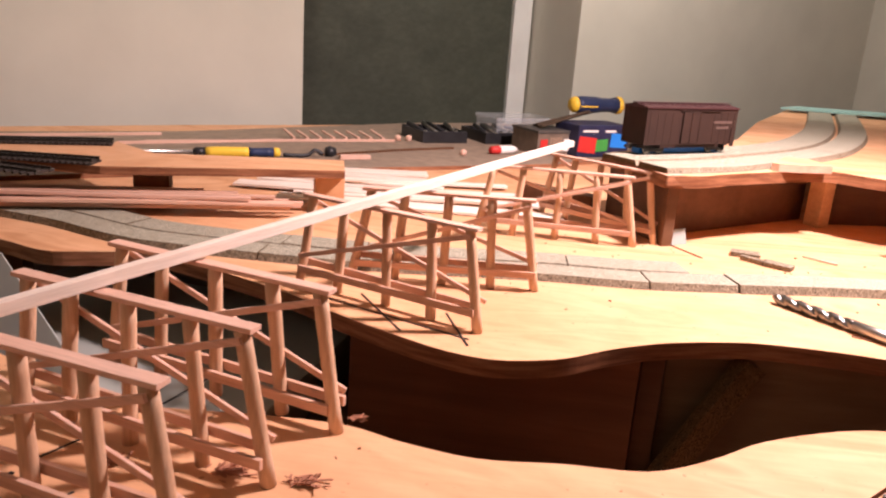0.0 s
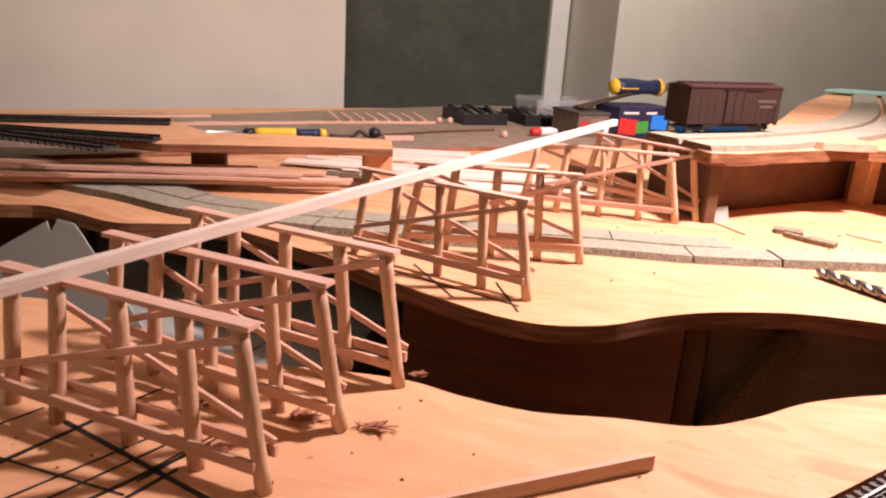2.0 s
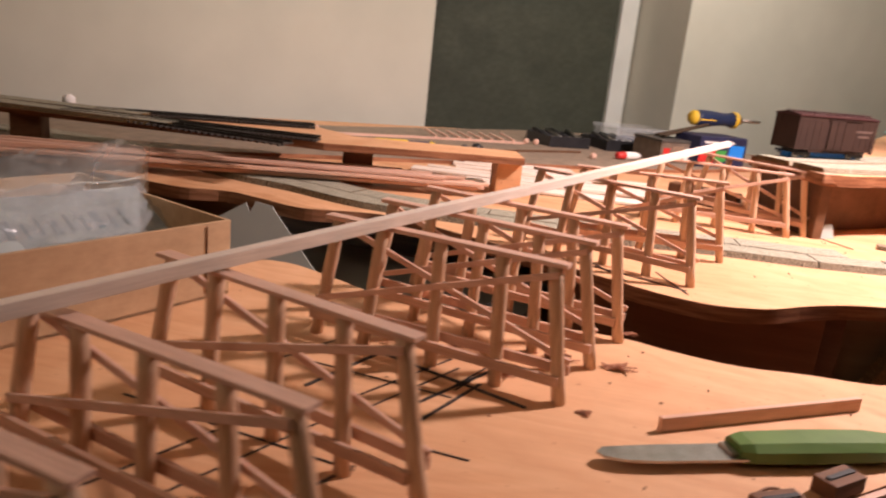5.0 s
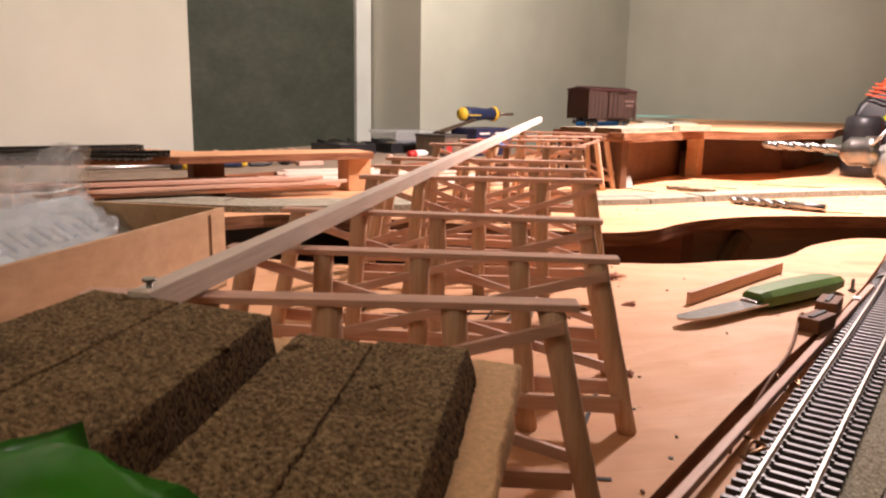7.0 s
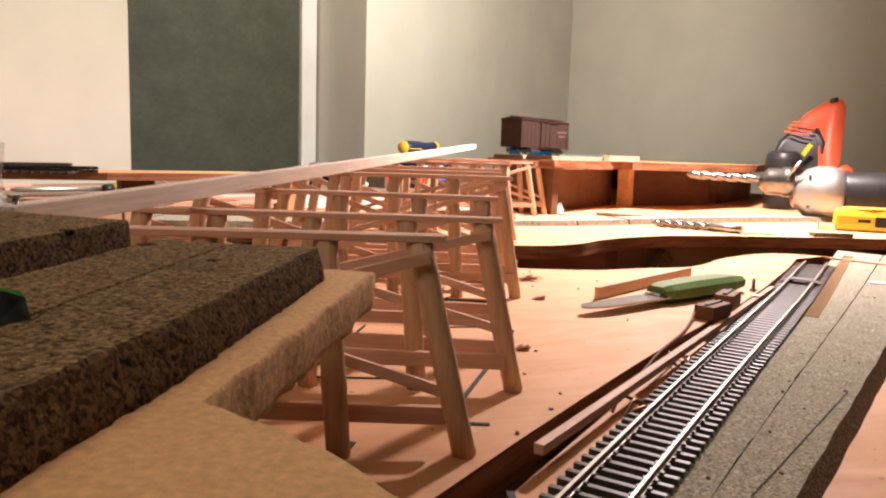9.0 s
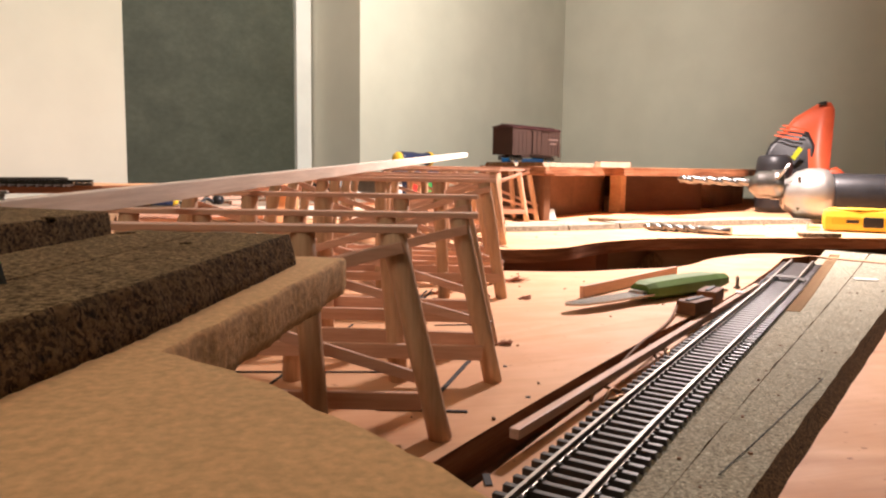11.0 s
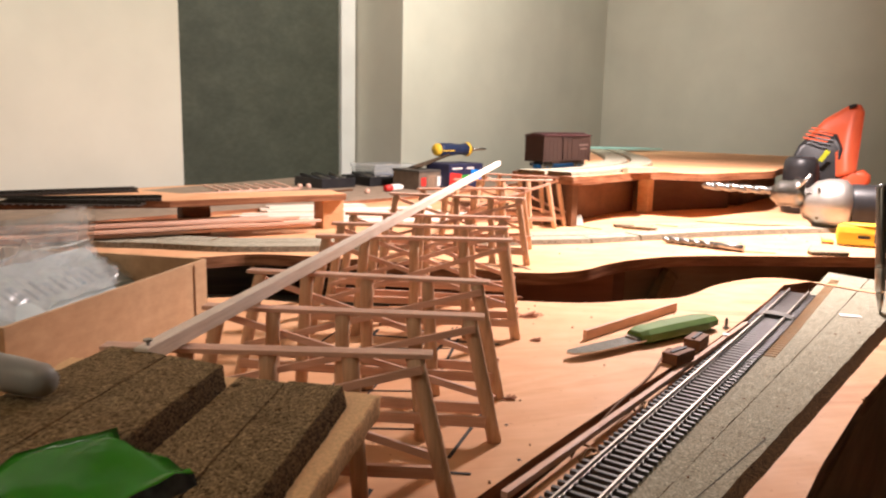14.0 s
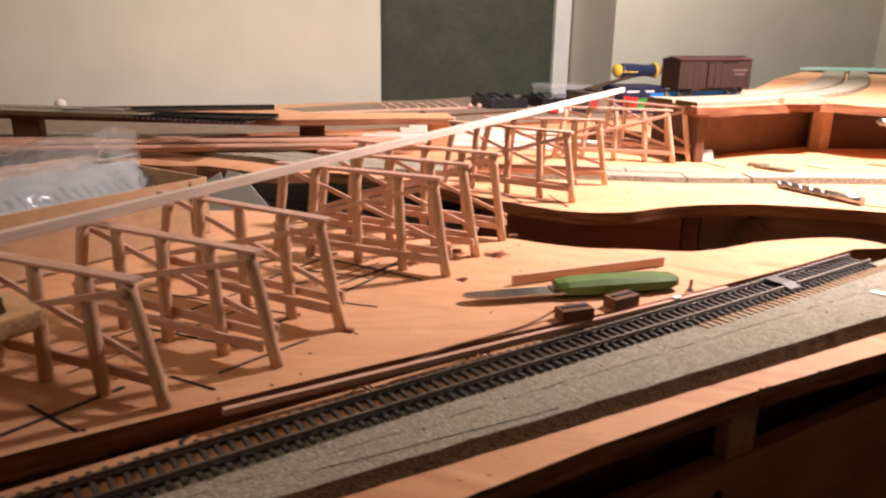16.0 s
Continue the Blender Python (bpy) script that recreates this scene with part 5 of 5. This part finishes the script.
kit = thing("carton", (0.277, 1.722, BZ), "grey-brown kit carton with red print and a dark lid", "carton", 34)
KIT = plain("grey_brown_card", (0.16, 0.12, 0.09), 0.6, 0, 60, 0.2)
part("body", block((0.068, 0.08, 0.036), None, 0.001), KIT, kit)
part("lid", block((0.071, 0.083, 0.005), pose(0, 0, 0.036, 0, 0, 0), 0.001), plain("dark_lid", (0.075, 0.068, 0.06), 0.5), kit, "dark lid")
part("red_patch", block((0.014, 0.001, 0.018), pose(-0.022, -0.0406, 0.008)), RED, kit, "red printed patch")
for k in range(5):
    part("printed_bar", block((0.003, 0.001, 0.026), pose(-0.008 + 0.005 * k, -0.0406, 0.004)), plain("tan_print", (0.32, 0.22, 0.15), 0.6), kit, "tan printed bar")
part("white_panel", block((0.012, 0.001, 0.020), pose(0.024, -0.0406, 0.007)), WHITE, kit, "white printed panel")

stick_wood = wood("dark_stained_strip", (0.12, 0.085, 0.055), (0.075, 0.052, 0.034), (0.8, 0.75, 0.7), grain=140, rough=0.7, vary=0.2)
for k in range(4):
    a = (0.262 + 0.004 * k, 1.706 - 0.010 * k + 0.022, BZ + 0.0430 + 0.0025 * (k % 2))
    b = (0.372 - 0.006 * k, 1.790 - 0.012 * k + 0.018, BZ + 0.0690 + 0.0015 * (k % 2))
    tagged(laid("dark_strip", a, b, 0.0085, 0.0030, stick_wood), "dark stained wooden strip lying across the boxes", "wood strip", "dark strips on the boxes")
pack = thing("parts_pack", (0.362, 1.742, BZ), "navy printed pack with red, green and bright blue panels", "pack", 34)
part("body", block((0.108, 0.07, 0.054), None, 0.003), plain("dark_navy_card", (0.022, 0.024, 0.060), 0.5, 0, 40, 0.3), pack)
for x, w, h, m, z, lean in ((-0.036, 0.036, 0.026, RED, 0.008, 6), (-0.004, 0.025, 0.020, plain("bright_green_print", (0.05, 0.30, 0.06), 0.45), 0.010, -4), (0.030, 0.034, 0.024, BLUE, 0.016, 3)):
    part("colour_panel", block((w, 0.0012, h), pose(x, -0.0352, z, 0, lean, 0), 0.0004), m, pack, "bright printed panel")
for x, w in ((-0.030, 0.030), (0.012, 0.022)):
    part("printed_bar", block((w, 0.0012, 0.0035), pose(x, -0.0353, 0.042)), WHITE, pack, "white illegible lettering")
screwdriver((0.322, 1.765), (0.42, 1.83), 1.0760, "navy screwdriver with yellow collar lying on top of the boxes", 0.105, 0.06, 0.0145)
tube_ = thing("glue_tube", (0.196, 1.636, BZ), "small red and white glue tube", "tube", 40)
part("cap", lathe(bmesh.new(), [(0.003, 0), (0.006, 0.001), (0.0068, 0.016), (0.0065, 0.018)], pose(0, 0, 0.0070, 0, 90, 0)), RED, tube_, "red cap")
part("body", lathe(bmesh.new(), [(0.0065, 0.018), (0.007, 0.021), (0.0066, 0.044), (0.003, 0.054)], pose(0, 0, 0.0070, 0, 90, 0)), WHITE, tube_, "white tube body")
tagged(part("scrap_wood", block((0.09, 0.02, 0.022), pose(0.30, 1.30, 1.005, 0, 0, -28), 0.0015), DARK_WOOD), "reddish dark wood offcut behind the far bent", "offcut")
for x, y in ((-0.47, 1.105),):
    tagged(part("white_knob", lathe(bmesh.new(), [(0.004, 0), (0.008, 0.003), (0.007, 0.011), (0.002, 0.014)], pose(x, y, 1.052)), WHITE), "small white plastic knob", "knob")

# ---- power tools on the island's right ----
drill = thing("power_drill", (0.776, 1.106, 1.005), "grey and silver power drill with a long twist bit", "drill", -31.6)
part("bit", twist(0.125, 0.0062, 3.0), DARK_STEEL, drill, "long steel twist bit").matrix_local = pose(-0.178, 0, 0.058, 0, 2, 0)
part("chuck", lathe(bmesh.new(), [(0.008, 0), (0.013, 0.006), (0.019, 0.012), (0.019, 0.030), (0.021, 0.031), (0.021, 0.044), (0.016, 0.046)], pose(-0.080, 0, 0.052, 0, 90, 0)), DARK_STEEL, drill, "dark geared chuck")
key = part("chuck_key", rod(bmesh.new(), (-0.046, -0.018, 0.060), (-0.030, -0.022, 0.082), 0.0022), STEEL, drill, "steel chuck key")
part("gear_housing", lathe(bmesh.new(), [(0.016, -0.036), (0.022, -0.032), (0.0245, -0.026), (0.033, -0.018), (0.0375, -0.004), (0.0380, 0.012), (0.036, 0.022), (0.030, 0.027)], pose(0.0, 0, 0.0382, 0, 90, 0), 28), SILVER, drill, "cast aluminium gear housing")
part("motor_body", lathe(bmesh.new(), [(0.030, 0.026), (0.0315, 0.030), (0.031, 0.15), (0.028, 0.165), (0.012, 0.17)], pose(0.0, 0, 0.0382, 0, 90, 0), 24), BLACK, drill, "dark motor body")
for z in (0.020, 0.062):
    part("housing_screw", rod(bmesh.new(), (-0.018, -0.024, z), (-0.018, -0.029, z), 0.0022), DARK_STEEL, drill)
part("trigger", block((0.02, 0.012, 0.012), pose(0.11, -0.03, 0.022), 0.003), RED, drill, "red trigger")

saw = thing("cordless_driver", (0.93, 1.335, 1.005), "orange and black cordless driver standing upright on the island", "power tool", -40.6)


def flat_body(points, depth, lean=0.6):
    """A moulded body from its side view, rounded at the rims and leaning back."""
    bm = bmesh.new()
    side = [[bm.verts.new((x, y + max(0.0, z - 0.09) * lean, z)) for x, z in points] for y in (-depth / 2, depth / 2)]
    bm.faces.new(side[0]), bm.faces.new(side[1][::-1])
    n = len(points)
    for j in range(n):
        bm.faces.new((side[0][j], side[1][j], side[1][(j + 1) % n], side[0][(j + 1) % n]))
    rim = [e for e in bm.edges if abs(e.verts[0].co.y - e.verts[1].co.y) < 0.02 and (e.verts[0].co - e.verts[1].co).length > 0.004]
    bmesh.ops.bevel(bm, geom=rim, offset=0.010, segments=4, profile=0.6, affect="EDGES")
    for f in bm.faces:
        f.smooth = True
    return bm


part("body", flat_body([(0.0414, 0.1897), (0.0523, 0.1940), (0.0632, 0.1918), (0.0698, 0.1799), (0.0676, 0.1286), (0.0654, 0.0719), (0.0349, 0.0632), (0.0283, 0.1330), (-0.0131, 0.1373), (0.0065, 0.1657)], 0.042), ORANGE, saw, "orange plastic body")
part("motor_band", flat_body([(-0.0131, 0.1373), (0.0065, 0.1439), (0.0305, 0.1395), (0.0414, 0.1155), (0.0392, 0.0196), (-0.0196, 0.0196), (-0.0371, 0.0959), (-0.0305, 0.1177)], 0.050), BLACK, saw, "dark grey motor band")
part("head", lathe(bmesh.new(), [(0.018, 0.0), (0.026, 0.002), (0.0285, 0.012), (0.0290, 0.080), (0.0265, 0.094), (0.020, 0.0985)], pose(-0.020, -0.040, 0.0, 0, 0, 0), 28), BLACK, saw, "glossy black motor head")
part("foot", flat_body([(0.0610, 0.0741), (0.0763, 0.0796), (0.0883, 0.0708), (0.0894, 0.0589), (0.0785, 0.0436), (0.0523, 0.0000), (0.0283, 0.0000), (0.0414, 0.0632)], 0.036), ORANGE, saw, "orange battery foot")
for k in range(4):
    part("vent", block((0.040, 0.0016, 0.0030), pose(-0.004 + 0.004 * k, -0.0262 + 0.003 * (k + 6) * 0.6, 0.1275 + 0.0058 * k, 0, 10, 0), 0.0006), ORANGE, saw, "orange vent bar")
part("label_patch", block((0.008, 0.002, 0.022), pose(0.008, -0.0258, 0.092, 0, 32, 0), 0.0006), plain("lime_label", (0.45, 0.50, 0.03), 0.4), saw, "lime green label")
part("eye_hole", rod(bmesh.new(), (0.044, 0.033, 0.1875), (0.056, 0.034, 0.1905), 0.0035), BLACK, saw, "dark hanging hole")

tape = thing("tape_measure", (0.725, 0.965, 1.005), "yellow and black tape measure on the island", "tape measure", -38)
part("case", block((0.078, 0.034, 0.027), None, 0.009), YELLOW, tape, "yellow case")
part("top_disc", lathe(bmesh.new(), [(0.030, 0), (0.031, 0.001), (0.029, 0.0022), (0.002, 0.0026)], pose(0, 0, 0.0262) @ Matrix.Diagonal((1.1, 0.5, 1, 1))), YELLOW, tape, "pale yellow disc")
part("grip", block((0.022, 0.0355, 0.013), pose(0.014, 0, 0.006), 0.002), BLACK, tape, "black printed panel")
part("printed_bar", block((0.014, 0.0352, 0.004), pose(-0.008, 0, 0.011), 0.001), BLACK, tape, "dark printed bar")
part("tape_lip", block((0.014, 0.022, 0.0012), pose(-0.048, 0, 0.003), 0.0003), YELLOW, tape, "yellow tape tongue")
part("hook", block((0.0012, 0.022, 0.008), pose(-0.055, 0, 0.0), 0.0003), STEEL, tape, "steel end hook")

# ---- marks, glue and splinters on the sheets ----


def mark(a, b, w, base=1.0):
    return strip(bmesh.new(), (*a, base + 0.0003), (*b, base + 0.0003), w, 0.0004)


lines = thing("layout_lines", (0, 0, 1.0), "black marker lines drawn on the plywood", "drawn lines")
lines.matrix_world = Matrix()
rnd = random.Random(3)
for a, b, w in (((0.030, 0.615), (0.058, 0.684), 0.0022), ((0.041, 0.674), (0.135, 0.635), 0.0024), ((0.022, 0.643), (0.099, 0.631), 0.0009), ((0.050, 0.603), (0.090, 0.677), 0.0010), ((0.066, 0.608), (0.096, 0.667), 0.0010),
                ((0.082, 0.614), (0.113, 0.671), 0.0018), ((0.096, 0.640), (0.113, 0.681), 0.0010), ((0.099, 0.640), (0.117, 0.683), 0.0009), ((0.060, 0.695), (0.069, 0.714), 0.0010), ((0.089, 0.755), (0.099, 0.790), 0.0012),
                ((0.005, 0.637), (0.027, 0.681), 0.0009), ((0.091, 0.580), (0.117, 0.577), 0.0010), ((0.040, 0.462), (0.068, 0.453), 0.0016), ((-0.006, 0.388), (0.024, 0.447), 0.0024), ((-0.008, 0.422), (0.028, 0.405), 0.0016),
                ((0.062, 0.470), (0.092, 0.520), 0.0016), ((0.085, 0.590), (0.110, 0.652), 0.0018), ((0.056, 0.521), (0.074, 0.556), 0.0014), ((-0.03, 0.47), (0.03, 0.60), 0.0010), ((-0.012, 0.455), (0.052, 0.590), 0.0009), ((-0.04, 0.575), (0.075, 0.553), 0.0010), ((-0.02, 0.52), (0.06, 0.502), 0.0010)):
    part("ink_line", mark(a, b, w), INK, lines)
for x, y, r in ((0.093, 0.463, 0.0009), (0.099, 0.502, 0.0008), (0.0295, 0.407, 0.0010)):
    tagged(part("drilled_hole", rod(bmesh.new(), (x, y, 0.9998), (x, y, 1.0003), r, sides=9), INK), "small dark drilled hole in the plywood", "hole", "drilled holes")
board_mark = thing("layout_lines", (0, 0, 1.0), "short black marker stroke across the track board", "drawn lines")
board_mark.matrix_world = Matrix()
a, b = along(-0.160, 0.0182), along(-0.166, 0.0135)
part("ink_line", strip(bmesh.new(), (a[0], a[1], 1.0003 + grade(*a[:2])), (b[0], b[1], 1.0003 + grade(*b[:2])), 0.0022, 0.0004), INK, board_mark)
lines2 = thing("layout_lines", (0, 0, 1.005), "black marker lines drawn on the island sheet", "drawn lines")
lines2.matrix_world = Matrix()
for a, b in (((0.13, 0.918), (0.235, 0.872)), ((0.15, 0.935), (0.19, 0.874)), ((0.215, 0.915), (0.235, 0.862))):
    part("ink_line", mark(a, b, 0.0014, 1.005), INK, lines2)


def splinter_patch(x, y, base, size, seed):
    """A small tangled heap of torn wood fibres round a drilled hole."""
    rnd = random.Random(seed)
    bm = bmesh.new()
    for _ in range(46):
        a = rnd.gauss(0.5, 0.7)
        r = min(1.0, abs(rnd.gauss(0, 0.45)))
        b = rnd.uniform(0, 2 * math.pi)
        p = Vector((x + r * size * 0.5 * math.cos(b), y + r * size * 0.28 * math.sin(b), base + 0.0004 + (1 - r) * size * 0.10 * rnd.random()))
        q = p + Vector((math.cos(a), math.sin(a) * 0.6, rnd.uniform(-0.05, 0.35))) * rnd.uniform(0.15, 0.5) * size
        q.z = max(q.z, base + 0.0004)
        strip(bm, p, q, rnd.uniform(0.0003, 0.0011), 0.0004)
    return bm


for k, (x, y, sz) in enumerate(((0.143, 0.704, 0.022), (0.178, 0.703, 0.020), (0.188, 0.764, 0.010), (0.162, 0.640, 0.008), (0.09, 0.700, 0.018), (0.118, 0.668, 0.014), (0.110, 0.535, 0.008))):
    tagged(part("splinters", splinter_patch(x, y, 1.0, sz, 200 + k), TORN), "torn reddish wood splinters round a drilled hole", "splinters", "splinters by the bents", "stuff")
crumbs = bmesh.new()
rnd = random.Random(8)
for _ in range(90):
    x, y = rnd.uniform(0.0, 0.52), rnd.uniform(0.42, 0.80)
    if y > 0.74 + 0.1 * max(0, x - 0.35) or y < 0.60 + (x - 0.25) * 0.9 - 0.01:
        continue
    r = rnd.uniform(0.0003, 0.0008)
    box(crumbs, (r * 2, r, r), pose(x, y, 1.0, 0, 0, rnd.uniform(0, 180)))
for _ in range(90):
    x, y = rnd.uniform(0.24, 0.75), rnd.uniform(0.94, 1.18)
    r = rnd.uniform(0.0003, 0.0009)
    box(crumbs, (r * 2.5, r, r), pose(x, y, 1.005, 0, 0, rnd.uniform(0, 180)))
for _ in range(32):
    k, f = rnd.randrange(4, len(CORK_LIP) - 6), rnd.uniform(0.35, 0.97)
    u = k / (len(CORK_LIP) - 1) * (len(CORK_ROOT) - 1)
    a, b = Vector(CORK_ROOT[int(u)]), Vector(CORK_LIP[k][:2])
    p = a.lerp(b, f)
    z = root_z(*a) + (lip_z(*b) - root_z(*a)) * f
    r = rnd.uniform(0.0003, 0.0007)
    box(crumbs, (r * 2, r * 1.3, r), pose(p.x, p.y, z - 0.0001, 0, 0, rnd.uniform(0, 180)))
tagged(part("crumbs", crumbs, DARK_WOOD), "scattered dark wood and cork crumbs on the plywood", "crumbs", kind="stuff")
nail = thing("nail", (-0.057, 0.434, 1.062), "small black nail at the strip's end", "nail")
part("shank", rod(bmesh.new(), (0, 0, 0), (0, 0, 0.0085), 0.0007), DARK_STEEL, nail)
part("head", rod(bmesh.new(), (0, 0, 0.0085), (0, 0, 0.0092), 0.0016), DARK_STEEL, nail)
pencil = thing("pencil_line", (0.390, 1.204, 1.005), "faint dark pencilled line on the riser under the deck", "drawn lines", math.degrees(math.atan2(0.148, 0.175)))
part("stroke", strip(bmesh.new(), (0.085, -0.0062, 0.052), (0.195, -0.0062, 0.038), 0.0004, 0.0008), INK, pencil)
cork_line = thing("pencil_line", (0.132, 0.411, 0.9915), "thin blue-grey pencilled line along the front cork", "drawn lines")
cork_line.matrix_world = Matrix()
stroke = []
for k in range(9):
    p = Vector((0.132 + 0.0126 * k, 0.411 + 0.0088 * k))
    n = min(range(len(CORK_LIP)), key=lambda i: (Vector(CORK_LIP[i][:2]) - p).length)
    m = min(range(len(CORK_ROOT)), key=lambda i: (Vector(CORK_ROOT[i][:2]) - p).length)
    a, b = Vector(CORK_ROOT[m][:2]), Vector(CORK_LIP[n][:2])
    f = min(1.0, (p - a).length / max(1e-6, (p - a).length + (p - b).length))
    stroke.append((*p, root_z(*a) + (lip_z(*b) - root_z(*a)) * f + 0.0004))
part("stroke", tube(stroke, 0.00018), INK, cork_line)
